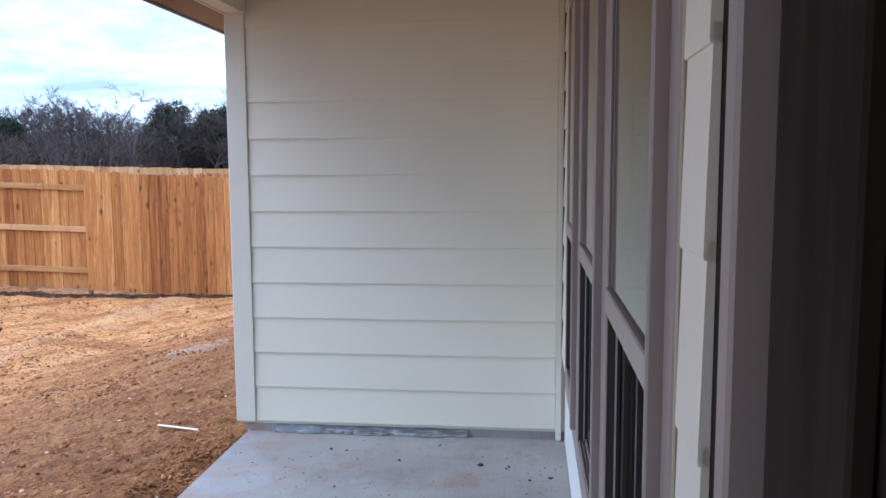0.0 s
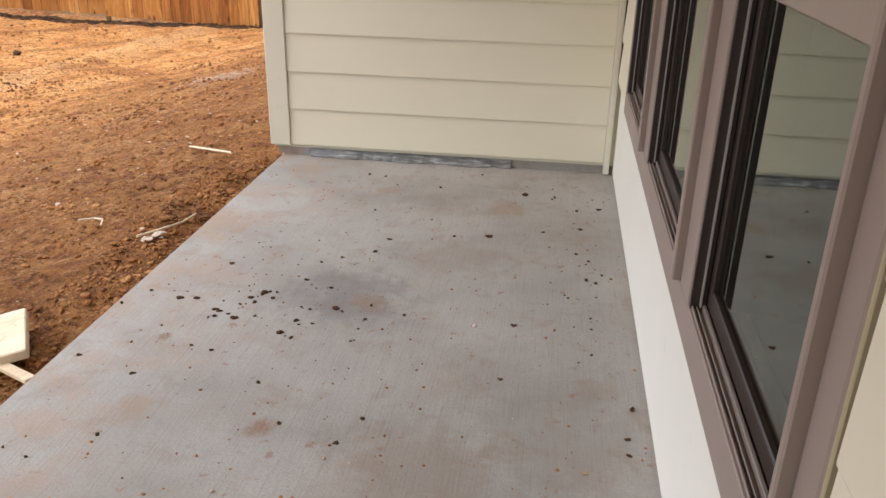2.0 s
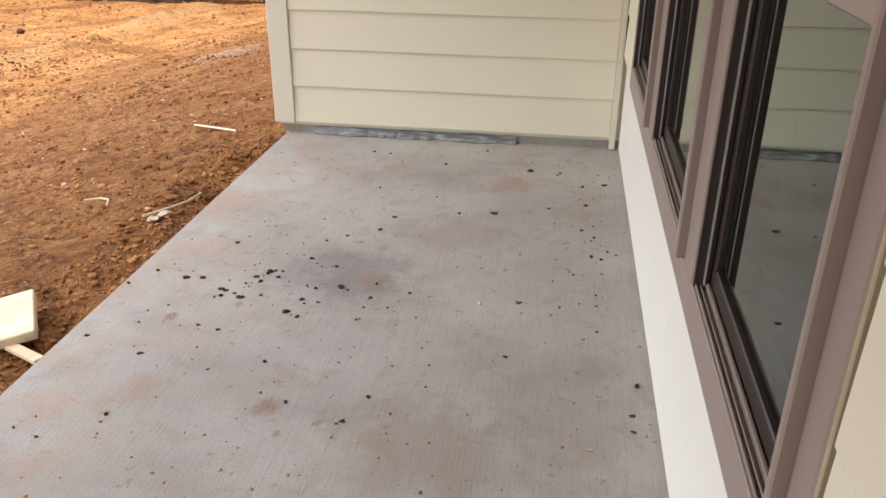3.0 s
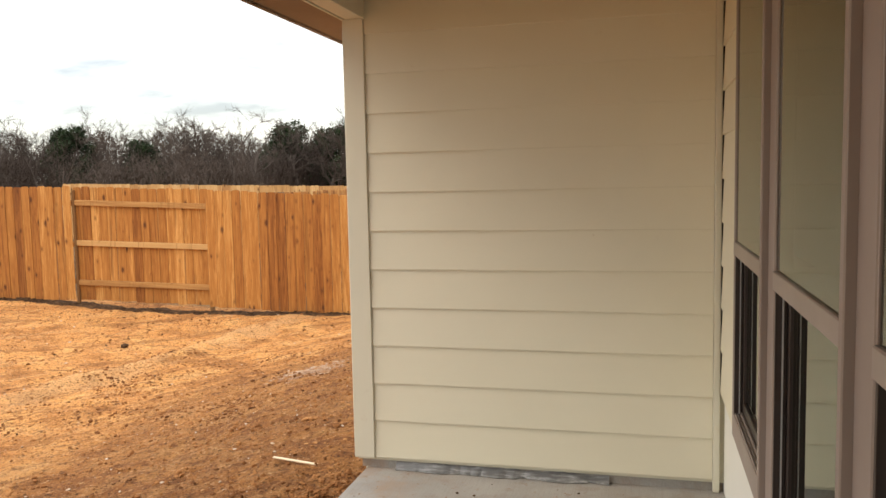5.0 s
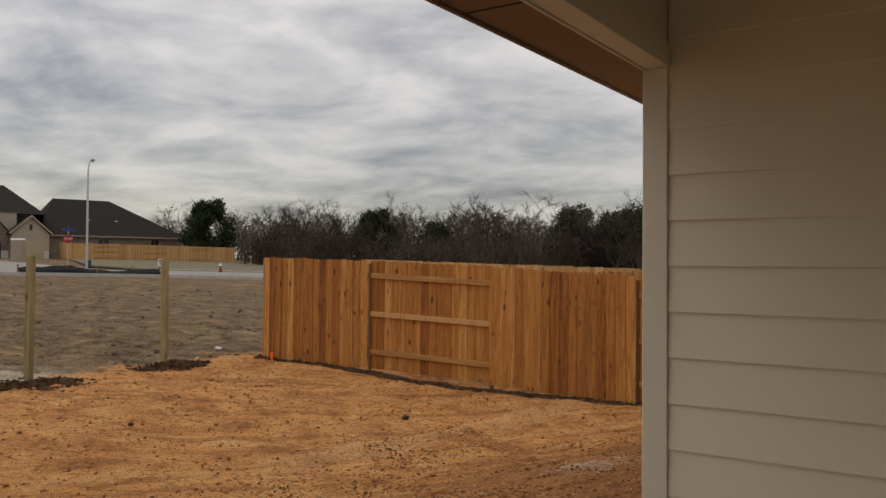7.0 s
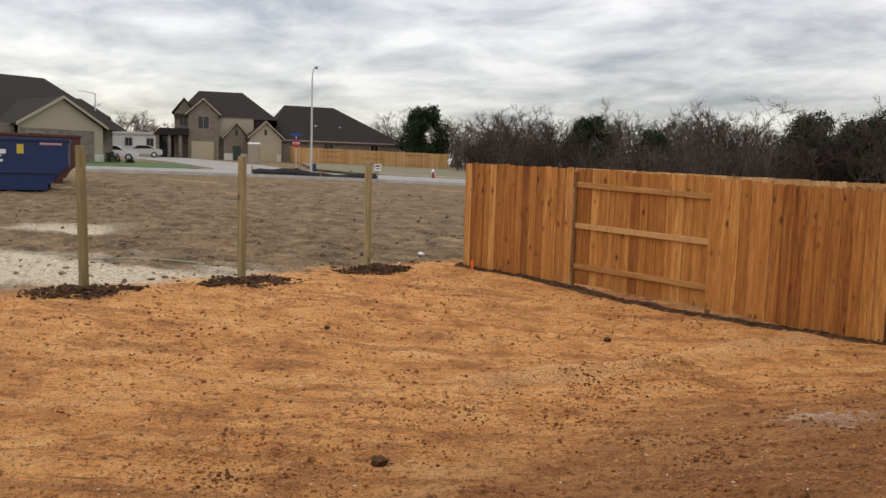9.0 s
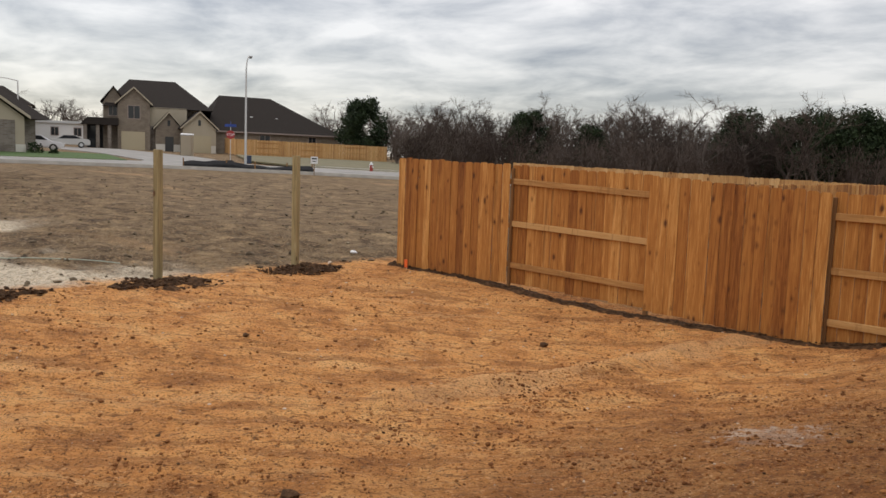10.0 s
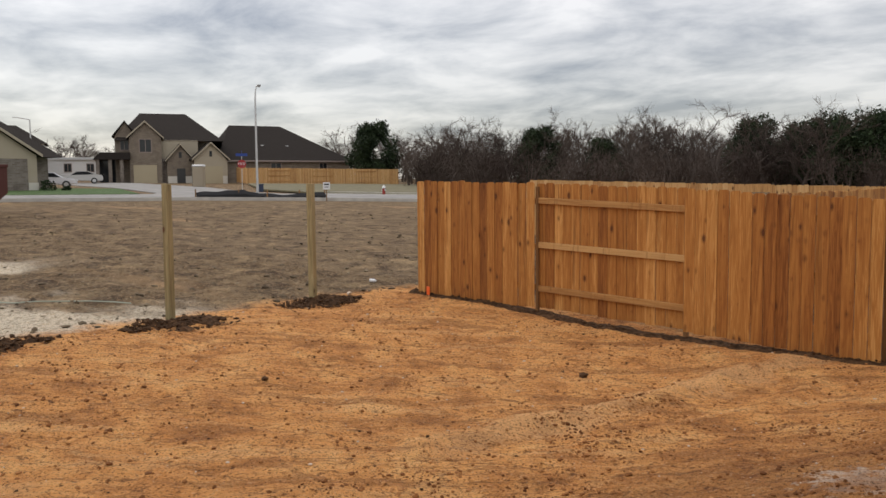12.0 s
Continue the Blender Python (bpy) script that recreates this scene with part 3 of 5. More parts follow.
# house wall along the patio, with the window bank and the doorway
WB0, WB1, WZ0, WZ1 = 0.862, 3.735, 0.50, 2.39
DY0, DY1 = -0.52, 0.423
house_wall = structure("wall_house", boxes(
    ((WALL_X, WB1, 0.0), (WALL_X + 0.14, WALL_Y, 3.0)),
    ((WALL_X, WB0, 0.0), (WALL_X + 0.14, WB1, WZ0)),
    ((WALL_X, WB0, WZ1), (WALL_X + 0.14, WB1, 3.0)),
    ((WALL_X, 0.593, 0.0), (WALL_X + 0.14, WB0, 3.0)),
    ((WALL_X, DY0, 2.095), (WALL_X + 0.14, 0.592, 3.0)),
    ((WALL_X, -4.2, 0.0), (WALL_X + 0.14, DY0, 3.0))), M_SIDING, "cream house wall with a window bank and doorway", "wall")


def side_boards(y0, y1, z0, z1, x=WALL_X - 0.001, proud=0.018):
    me = board_mesh(y1 - y0, 1, proud)
    n = int((z1 - z0) / LAP)
    for i in range(n + 1):
        b = part("siding_board", me, None, house_wall)
        b.location = (x, y0, z0 + i * LAP)


# solid black strips here and below put in the dark of the open gaps
part("caulk_gap", box((0.8595, WALL_Y - 0.024, 0.51), (WALL_X - 0.0005, WALL_Y - 0.002, CEIL_Z)), M_BLACK, house_wall)
side_boards(WB1 + 0.004, WALL_Y - 0.045, 0.51, CEIL_Z - 0.25, WALL_X - 0.010)
side_boards(0.714, WB0 - 0.022, 0.03, CEIL_Z - 0.25, WALL_X - 0.022, 0.012)
part("furring", box((WALL_X - 0.017, 0.715, 0.02), (WALL_X - 0.004, WB0 - 0.030, CEIL_Z)), M_BLACK, house_wall)
part("caulk_gap", box((WALL_X - 0.003, WB0 - 0.029, 0.02), (WALL_X - 0.0005, WB0 - 0.0095, CEIL_Z)), M_BLACK, house_wall)
side_boards(-4.2, DY0 - 0.14, 0.03, CEIL_Z - 0.25)
side_boards(WB0, WB1, WZ1 + 0.012, CEIL_Z - 0.2)
part("skirt_panel", box((WALL_X - 0.006, WB0 - 0.02, 0.012), (WALL_X + 0.002, WALL_Y - 0.036, WZ0 - 0.002), 0.002), M_SKIRT, house_wall, "flat white skirt panel below the windows")

# each window stands in flat casing, with a narrow frame lip proud of it on the near side
W_Y = [(0.945, 1.688), (1.835, 2.690), (2.835, 3.705)]
LIP = [0.017, 0.030, 0.030]
bank = thing("window_bank", (0, 0, 0), "three taupe-framed single-hung windows in one bank", "window", "", "structure")
bank.name = "window_1"
CF = 0.850
LF = 0.830
SILL, MEET, TOP = 0.590, 1.264, WZ1 - 0.115
cas = [((CF, WB0, WZ0), (WALL_X + 0.02, W_Y[0][0] - LIP[0], WZ1)),
       ((CF, W_Y[0][1], SILL + 0.001), (WALL_X + 0.02, W_Y[1][0] - LIP[1], TOP)),
       ((CF, W_Y[1][1], SILL + 0.001), (WALL_X + 0.02, W_Y[2][0] - LIP[2], TOP)),
       ((CF, W_Y[2][1], WZ0), (WALL_X + 0.02, WB1, WZ1))]
for a, b in cas:
    part("casing_board", box(a, b, 0.003), M_TAUPE, bank)
for z0, z1 in ((WZ0, SILL), (TOP + 0.001, WZ1)):
    part("casing_board", box((CF + 0.001, W_Y[0][0] - LIP[0] + 0.0005, z0), (WALL_X + 0.02, W_Y[2][1] - 0.0005, z1), 0.003), M_TAUPE, bank)
part("primed_edge", box((CF + 0.002, WB0 - 0.009, WZ0 - 0.2), (WALL_X, WB0 - 0.0005, WZ1 + 0.01), 0.002), M_PRIMER, bank, "yellowish unpainted edge strip")
for (y0, y1), lip in zip(W_Y, LIP):
    a, b = y0 + 0.001, y1 - 0.001
    part("frame_lip", box((LF, y0 - lip + 0.0005, SILL + 0.004), (WALL_X + 0.02, y0 + 0.0005, TOP - 0.002), 0.003), M_TAUPE, bank)
    # upper sash, flush with the casing; lower sash set back behind a dark track
    up_s = part("upper_sash", boxes(((CF - 0.004, a, MEET - 0.027), (CF + 0.026, b, MEET + 0.027), 0.003), ((CF + 0.002, a, MEET + 0.027), (CF + 0.028, y0 + 0.007, TOP), 0.001),
                                    ((CF + 0.002, y1 - 0.007, MEET + 0.027), (CF + 0.028, b, TOP), 0.001), ((CF + 0.002, y0 + 0.007, TOP - 0.03), (CF + 0.028, y1 - 0.007, TOP), 0.001)), M_SASHLIGHT, bank)
    part("pane", box((CF + 0.006, y0 + 0.004, MEET + 0.025), (CF + 0.011, y1 - 0.004, TOP - 0.026)), M_GLASS, up_s)
    track = part("screen_track", boxes(((CF + 0.003, a, SILL), (CF + 0.14, a + 0.014, MEET - 0.028), 0.001), ((CF + 0.003, b - 0.012, SILL), (CF + 0.024, b, MEET - 0.028), 0.001),
                                       ((CF + 0.024, b - 0.022, SILL), (CF + 0.032, b, MEET - 0.028), 0.001), ((CF + 0.032, b - 0.014, SILL), (CF + 0.14, b, MEET - 0.028), 0.001),
                                       ((CF + 0.030, a, MEET - 0.028), (CF + 0.14, b, MEET + 0.02))), M_BROWN, bank, "dark bronze screen track")
    part("track_strip", box((CF + 0.0205, y1 - 0.0245, SILL + 0.012), (CF + 0.0235, y1 - 0.0135, MEET - 0.035)), M_STEEL, bank, "thin grey weather strip")
    low = part("lower_sash", boxes(((CF + 0.034, y0 + 0.016, SILL + 0.019), (CF + 0.058, y0 + 0.045, MEET - 0.030), 0.002), ((CF + 0.034, y1 - 0.050, SILL + 0.019), (CF + 0.058, y1 - 0.017, MEET - 0.030), 0.002),
                                   ((CF + 0.034, y0 + 0.0455, SILL + 0.019), (CF + 0.058, y1 - 0.0505, SILL + 0.062), 0.003)), M_BROWN, bank)
    part("pane", box((CF + 0.044, y0 + 0.040, SILL + 0.058), (CF + 0.049, y1 - 0.044, MEET - 0.02)), M_GLASS, low)
    part("sill", boxes(((CF + 0.002, a, SILL - 0.012), (CF + 0.10, b, SILL + 0.003), 0.001), ((CF + 0.006, a, SILL + 0.003), (CF + 0.010, b, SILL + 0.010), 0.001), ((CF + 0.016, a, SILL + 0.003), (CF + 0.019, b, SILL + 0.009), 0.001),
                       ((CF + 0.026, a, SILL + 0.003), (CF + 0.033, b, SILL + 0.018), 0.001)), M_SASHLIGHT, bank)

# the doorway that the walk starts from
door = thing("door_1", (0, 0, 0), "open doorway with taupe casing and dark brown frame", "door", "", "structure")
part("brick_mould", boxes(((CF + 0.020, 0.634, 0.0), (WALL_X, 0.711, 2.19), 0.004), ((CF + 0.008, 0.655, 0.0), (CF + 0.0195, 0.690, 2.19), 0.003)), M_DOOR, door, "dark brown moulding")
for y0, y1 in ((0.594, 0.632), (DY0 - 0.135, DY0 - 0.028)):
    part("casing_board", box((CF - 0.002, y0, 0.0), (WALL_X, y1, 2.19), 0.004), M_TAUPE, door)
part("casing_board", box((CF - 0.001, DY0 - 0.02, 2.09), (WALL_X, 0.553, 2.19), 0.004), M_TAUPE, door)
for y0, y1 in ((DY1 - 0.06, 0.591), (DY0 - 0.026, DY0 + 0.06)):
    part("door_jamb", boxes(((CF + 0.032, y0, 0.0), (WALL_X + 0.15, y1, 2.09), 0.003), ((CF + 0.014, y0 + 0.02, 0.0), (CF + 0.0315, y1 - 0.05, 2.085), 0.003)), M_DOOR, door)
    part("door_stop", box((WALL_X + 0.03, y0 - 0.012, 0.0), (WALL_X + 0.06, y1 + 0.012, 2.05), 0.002), M_BROWN, door)
part("threshold", box((CF + 0.02, DY0 + 0.062, 0.0), (WALL_X + 0.15, DY1 - 0.062, 0.025), 0.004), M_STEEL, door)
leaf = part("door_leaf", boxes(((WALL_X + 0.16, DY1 - 0.065, 0.03), (WALL_X + 1.02, DY1 - 0.02, 2.04), 0.003), ((WALL_X + 0.28, DY1 - 0.074, 0.20), (WALL_X + 0.90, DY1 - 0.066, 0.95), 0.006),
                               ((WALL_X + 0.28, DY1 - 0.074, 1.10), (WALL_X + 0.90, DY1 - 0.066, 1.90), 0.006)), M_DOOR, door)

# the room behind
structure("room_floor", box((WALL_X + 0.142, -4.2, -0.2), (6.0, WALL_Y + 0.002, 0.01)), M_ROOMFLOOR, "floor of the room behind the windows, coloured dark for its shade", "floor")
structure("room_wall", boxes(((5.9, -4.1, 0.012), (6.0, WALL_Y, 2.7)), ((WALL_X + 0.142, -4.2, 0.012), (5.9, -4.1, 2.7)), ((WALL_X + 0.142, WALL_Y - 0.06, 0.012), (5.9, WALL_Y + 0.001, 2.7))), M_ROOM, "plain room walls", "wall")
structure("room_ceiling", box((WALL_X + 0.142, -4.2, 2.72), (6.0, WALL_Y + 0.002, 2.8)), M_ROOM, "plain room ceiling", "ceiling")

# ceiling, header beam and eave of the patio
structure("patio_ceiling", box((TX1 - 0.1, -4.2, CEIL_Z), (WALL_X, WALL_Y, CEIL_Z + 0.06)), M_CEIL, "cream painted patio ceiling", "ceiling")
beam = structure("header_beam", box((TX0 + 0.014, -4.2, HEAD_Z), (TX1 - 0.006, WALL_Y, CEIL_Z), 0.004), M_TRIM, "cream boxed header beam over the patio edge", "beam")
part("beam_trim", box((TX0 - 0.002, -4.2, HEAD_Z - 0.006), (TX0 + 0.012, WALL_Y + 0.1, HEAD_Z + 0.14), 0.002), M_TRIM, beam)
part("beam_trim", box((TX1 - 0.004, -4.2, HEAD_Z - 0.006), (TX1 + 0.012, WALL_Y - 0.03, HEAD_Z + 0.10), 0.002), M_TRIM, beam)
eave = structure("eave", box((-1.315, -5.0, HEAD_Z + 0.026), (TX0 - 0.004, 11.0, HEAD_Z + 0.038)), M_SOFFIT, "brown soffit and fascia of the eave", "eave")
for y in (-3.2, -0.7, 1.75, 3.3, 6.6):
    part("soffit_joint", box((-1.315, y, HEAD_Z + 0.023), (TX0 - 0.004, y + 0.006, HEAD_Z + 0.0255)), M_BLACK, eave)
part("fascia", box((-1.335, -5.0, HEAD_Z + 0.012), (-1.3165, 11.0, HEAD_Z + 0.15), 0.003), M_SOFFIT, eave)
structure("roof", prism([(-1.40, HEAD_Z + 0.152), (7.5, HEAD_Z + 4.3), (7.5, HEAD_Z + 4.42), (-1.40, HEAD_Z + 0.19)], -5.2, 11.2, 1), M_ROOF, "dark shingle roof over patio and house", "roof")
structure("wall_back", box((TX0, -4.32, -0.2), (6.0, -4.204, 3.0)), M_SIDING, "cream wall at the other end of the patio", "wall")

# ---- fences ----
FDIR = (F1 - F0).normalized()
FYAW = math.degrees(math.atan2(FDIR.y, FDIR.x))
SEC = (F1 - F0).length / 3
PH, PW = 1.87, SEC / 16


def picket_mesh(w, h, seed):
    """A dog-eared picket, a little uneven."""
    r = random.Random(seed)
    e = 0.022
    top = h + r.uniform(-0.008, 0.012)
    pts = [(0.0, 0.0), (w, 0.0), (w, top - e), (w - e, top), (e, top), (0.0, top - e)]
    bm = prism(pts, 0.0, 0.016, 1)
    for v in bm.verts:
        v.co.y += r.uniform(-0.0015, 0.0015)
    return mesh_of("picket", bm, M_CEDAR)


PICKETS = [picket_mesh(PW - 0.0055 - 0.0015 * (s % 3), PH, s) for s in range(8)]
RAIL = mesh_of("rail", box((0, 0, 0), (SEC + 0.02, 0.04, 0.088), 0.004), M_RAIL)
rng = random.Random(4)


def base_line(k):
    """Height of the foot of the pickets, k sections along."""
    xs = [-1, 0, 1, 2, 3, 4, 8]
    return float(np.interp(k, xs, [-0.20, -0.245, -0.295, -0.390, -0.510, -0.55, -0.57]))


panel = thing("fence", (0, 0, 0), "new cedar yard fence, its panels facing alternately in and out", "fence")
for s in range(0, 6):
    o = F0 + FDIR * SEC * s
    front = s % 2 == 0
    z0, z1 = base_line(s), base_line(s + 1)
    here = pose(o.x, o.y, z0, 0, 0, FYAW)
    off = -0.058 if front else 0.042
    for i in range(16):
        b = part("picket", PICKETS[rng.randrange(8)], None, panel)
        b.matrix_basis = here @ pose(i * PW + rng.uniform(-0.002, 0.002), off + rng.uniform(-0.010, 0.010), (z1 - z0) * (i + 0.5) / 16 - 0.005 + rng.uniform(-0.010, 0.008), 0, rng.uniform(-0.2, 0.2), 0)
    tilt = -math.degrees(math.atan2(z1 - z0, SEC))
    for hz in (0.235, 0.885, 1.545):
        b = part("rail", RAIL, None, panel)
        b.matrix_basis = here @ pose(0, 0, hz + rng.uniform(-0.015, 0.015), 0, tilt + rng.uniform(-0.2, 0.2), 0)
    b = part("post", box((-0.03, 0.002, -0.5), (0.032, 0.064, PH - 0.10), 0.004) if front else box((-0.008, -0.012, -0.5), (0.034, 0.041, PH - 0.06), 0.004), M_DARKPOST, panel)
    b.matrix_basis = here


def far_panel(fence, at, yaw, length, n, rails, h, mat=M_CEDAR, fall=0.0):
    w = length / n
    here = pose(*at, 0, 0, yaw)
    slot = rails and fall > 0
    if slot:
        part("head_board", box((0.0, -0.02, h - 0.225), (length, 0.005, h - 0.01), 0.003), mat, fence).matrix_basis = here
        h -= 0.285
    me = mesh_of("picket", prism([(0.003, 0), (w - 0.003, 0), (w - 0.003, h - 0.025), (w - 0.025, h), (0.025, h), (0.003, h - 0.025)], 0, 0.018, 1), mat)
    for i in range(n):
        b = part("picket", me, None, fence)
        b.matrix_basis = here @ pose(i * w, (0.045 if rails else -0.02), rng.uniform(-0.012, 0.012) - fall * i * w)
    if rails:
        for hz in (0.25, 0.9) if slot else (0.25, 0.9, 1.50):
            part("rail", box((0, 0, hz), (length, 0.04, hz + 0.09)), M_RAIL, fence).matrix_basis = here


# the fence of the next yard, seen over the top of the first
fence2 = thing("fence", (0, 0, 0), "cedar fence of the next yard behind the first", "fence")
def next_yard(x):
    return 23.0, -0.19 - 0.0245 * (x + 17.6)


for x0, x1, inset in ((-18.0, -15.5, 0), (-15.5, -13.05, 0), (-13.05, -12.55, 1), (-12.55, -10.98, 0), (-10.98, -10.0, 1), (-10.0, -9.02, 0), (-9.02, -8.35, 1), (-8.35, -6.55, 0)):
    y, z = next_yard(x0)
    far_panel(fence2, (x0, y + (0.02 if inset else 0), z), -0.0, x1 - x0, max(3, round((x1 - x0) / 0.15)), bool(inset), 1.86, M_CEDARPALE, 0.0245)
    part("post", box((x0 - 0.045, y + 0.075, z - 0.3), (x0 + 0.045, y + 0.165, z + 1.75), 0.004), M_DARKPOST, fence2)
for i in range(4):
    far_panel(fence2, (-6.5 + 0.12 * i, 22.95 - 2.42 * i, -0.42 - 0.01 * i), -87, 2.42, 16, i % 2 == 0, 1.83)

# bare posts set for the rest of the fence
for x, y, h, lean in ((-11.53, 4.99, 1.94, 1.2), (-11.30, 7.20, 1.87, -0.5), (-11.42, 9.62, 1.86, 0.3)):
    z = land1(x, y)
    p = thing("fence_post", (x, y, z - 0.3), "bare treated pine fence post set in dark soil", "fence post", "bare fence posts")
    b = part("post", box((-0.048, -0.048, 0), (0.048, 0.048, h + 0.3), 0.006), M_POST, p)
    b.rotation_euler = (radians(lean), radians(lean * 0.4), radians(20))

# ---- soil, stones and litter in the yard ----


def clod_mesh(name, spots, mat, rough=0.35, seed=1, flat=0.6):
    """Many small lumps joined in one mesh. spots: x, y, radius, lift."""
    ico = bmesh.new()
    bmesh.ops.create_icosphere(ico, subdivisions=1, radius=1.0)
    base = np.array([v.co[:] for v in ico.verts])
    tri = np.array([[v.index for v in f.verts] for f in ico.faces])
    ico.free()
    g = np.random.default_rng(seed)
    vs, fs = [], []
    for n, (x, y, z, r) in enumerate(spots):
        a = g.uniform(0, 6.28)
        p = base * (1 + g.uniform(-rough, rough, (len(base), 1)))
        p = p * np.array([g.uniform(0.7, 1.4), g.uniform(0.7, 1.3), flat * g.uniform(0.7, 1.2)]) * r
        p = np.stack([p[:, 0] * math.cos(a) - p[:, 1] * math.sin(a), p[:, 0] * math.sin(a) + p[:, 1] * math.cos(a), p[:, 2]], 1)
        vs.append(p + (x, y, z))
        fs.append(tri + n * len(base))
    me = bpy.data.meshes.new(name)
    me.from_pydata(np.concatenate(vs).tolist(), [], np.concatenate(fs).tolist())
    me.materials.append(mat)
    return me


def gz(x, y):
    z = land1(x, y) + lumps(x, y) * (1.0 if x > -12 else 1.7)
    if -1.35 < x < -0.95 and y < 4.6:
        z += 0.030 * noise.noise(Vector((x * 9, y * 4, 3))) - 0.035 * float(ss((x + 1.25) / 0.3))
    return z


rg = random.Random(11)


def scatter(n, x0, x1, y0, y1, r0, r1, power=2.6, patch=1.0):
    out = []
    while len(out) < n:
        x, y = rg.uniform(x0, x1), rg.uniform(y0, y1)
        if patch and noise.noise(Vector((x * 0.9, y * 0.9, 5))) + 0.6 * noise.noise(Vector((x * 2.7, y * 2.7, 8))) < rg.uniform(-0.9, 0.55):
            continue
        r = r0 + (r1 - r0) * rg.random() ** power
        out.append((x, y, gz(x, y) + 0.2 * r, r))
    return out


clods = scatter(15000, -11.6, -1.05, 2.0, 12.0, 0.003, 0.022, 5.5) + scatter(16000, -5.5, -1.02, 1.8, 9.2, 0.002, 0.016, 4.0) + scatter(1500, -1.3, -0.99, 1.5, 4.6, 0.003, 0.015, 2.6, 0)
tagged(new("soil_clods", clod_mesh("soil_clods", clods, M_CLOD, seed=2, flat=0.8)), "scattered brown clay clods on the yard", "clods", "", "stuff")
darks = scatter(500, -11.6, -1.1, 2.0, 12.0, 0.004, 0.022, 5.0)
tagged(new("dark_clods", clod_mesh("dark_clods", darks, M_SOIL, seed=8)), "scattered dark damp clods on the yard", "clods", "", "stuff")
stones = scatter(650, -11.6, -1.05, 2.0, 12.0, 0.004, 0.018, 4.0) + scatter(420, -4.5, -1.1, 2.0, 9.2, 0.003, 0.014, 4.0)
tagged(new("pale_pebbles", clod_mesh("pale_pebbles", stones, M_PEBBLE, 0.25, 3)), "small pale pebbles in the clay", "pebbles", "", "stuff")
lot_bits = []
for i in range(6500):
    x, y = -11.7 - 26 * rg.random() ** 1.7, rg.uniform(1, 27)
    r = 0.008 + 0.05 * rg.random() ** 5
    lot_bits.append((x, y, land1(x, y) + 1.7 * lumps(x, y) + 0.1 * r, r))
tagged(new("lot_rubble", clod_mesh("lot_rubble", lot_bits, M_LOTCLOD, 0.35, 4)), "clods and rubble on the grey-brown lot", "rubble", "", "stuff")
# dark clods that deepen the shade line at the fence foot
strip = []
for i in range(3200):
    u = rg.uniform(0, 12.0)
    q = F0 + FDIR * u
    x, y = q.x + rg.gauss(0, 0.02), q.y - 0.03 + rg.gauss(0, 0.05)
    r = 0.006 + 0.020 * rg.random() ** 3
    strip.append((x, y, gz(x, y) + 0.055 + 0.2 * r, r))
tagged(new("fence_foot_soil", clod_mesh("fence_foot_soil", strip, M_SOIL, 0.35, 5)), "soil and debris, dark to deepen the shade along the fence foot", "soil", "", "stuff")

# strip in dark soil colour, put in for the shade under the pickets
bm = bmesh.new()
prev = None
for i in range(260):
    u = -0.15 + 12.2 * i / 259
    q = F0 + FDIR * u
    nrm = Vector((-FDIR.y, FDIR.x))
    w = 0.19 + 0.07 * noise.noise(Vector((u * 2.3, 0, 4))) + 0.05 * noise.noise(Vector((u * 7.0, 0, 4)))
    row = []
    for a in range(7):
        o = -w + a * (w + 0.16) / 6
        p = q + nrm * o
        lift = (-0.03, 0.020, 0.050, 0.072, 0.075, 0.05, -0.03)[a]
        row.append(bm.verts.new((p.x, p.y, gz(p.x, p.y) + lift + 0.02 * noise.noise(Vector((p.x * 12, p.y * 12, 1))))))
    if prev:
        for a in range(6):
            bm.faces.new((prev[a], row[a], row[a + 1], prev[a + 1]))
    prev = row
tagged(part("trench_soil", bm, M_SOIL), "soil strip coloured dark for the shade under the fence", "soil", "", "structure")

# dark spoil heaped round each bare post
spoil = []


def mound(name, x, y, spread, seed):
    bm = bmesh.new()
    n = 44
    grid = []
    for i in range(n):
        row = []
        for j in range(n):
            px, py = x + 0.2 + (i / (n - 1) - 0.5) * 1.9 * spread, y + (j / (n - 1) - 0.5) * 3.1 * spread
            d = math.hypot((px - x - 0.2) / 0.85, (py - y) / 1.35) / spread
            q = Vector((px * 4, py * 4, seed))
            h = 0.085 * (1 - d) + 0.06 * noise.noise(q) + 0.045 * noise.noise(q * 2.7) + 0.025 * noise.noise(q * 6.3) - 0.025
            row.append(bm.verts.new((px, py, gz(px, py) + max(h, -0.06) * (0.9 if h > 0 else 1))))
        grid.append(row)
    for i in range(n - 1):
        for j in range(n - 1):
            bm.faces.new((grid[i][j], grid[i + 1][j], grid[i + 1][j + 1], grid[i][j + 1]))
    return tagged(part(name, bm, M_SOIL), "low mound of dark dug soil round a fence post", "soil mound", "soil mounds")


for n, (x, y, spread) in enumerate(((-11.55, 4.92, 0.62), (-11.32, 7.24, 0.60), (-11.55, 9.70, 0.55))):
    spots = []
    for i in range(1500):
        a, d = rg.uniform(0, 6.28), spread * rg.random() ** 0.7
        px, py = x + 0.25 + 0.85 * d * math.cos(a), y + 1.35 * d * math.sin(a)
        if noise.noise(Vector((px * 3.1, py * 3.1, 2))) < rg.uniform(-0.6, 0.35):
            continue
        r = 0.006 + 0.034 * rg.random() ** 4
        heap = 0.07 * max(0, 1 - d / spread) + (0.08 * math.exp(-((py - y + 0.45) / 0.2) ** 2) if n == 1 else 0.02)
        spots.append((px, py, gz(px, py) + heap * rg.random() + 0.2 * r, r))
    spoil += spots
    mound("soil_mound", x, y, spread, n)

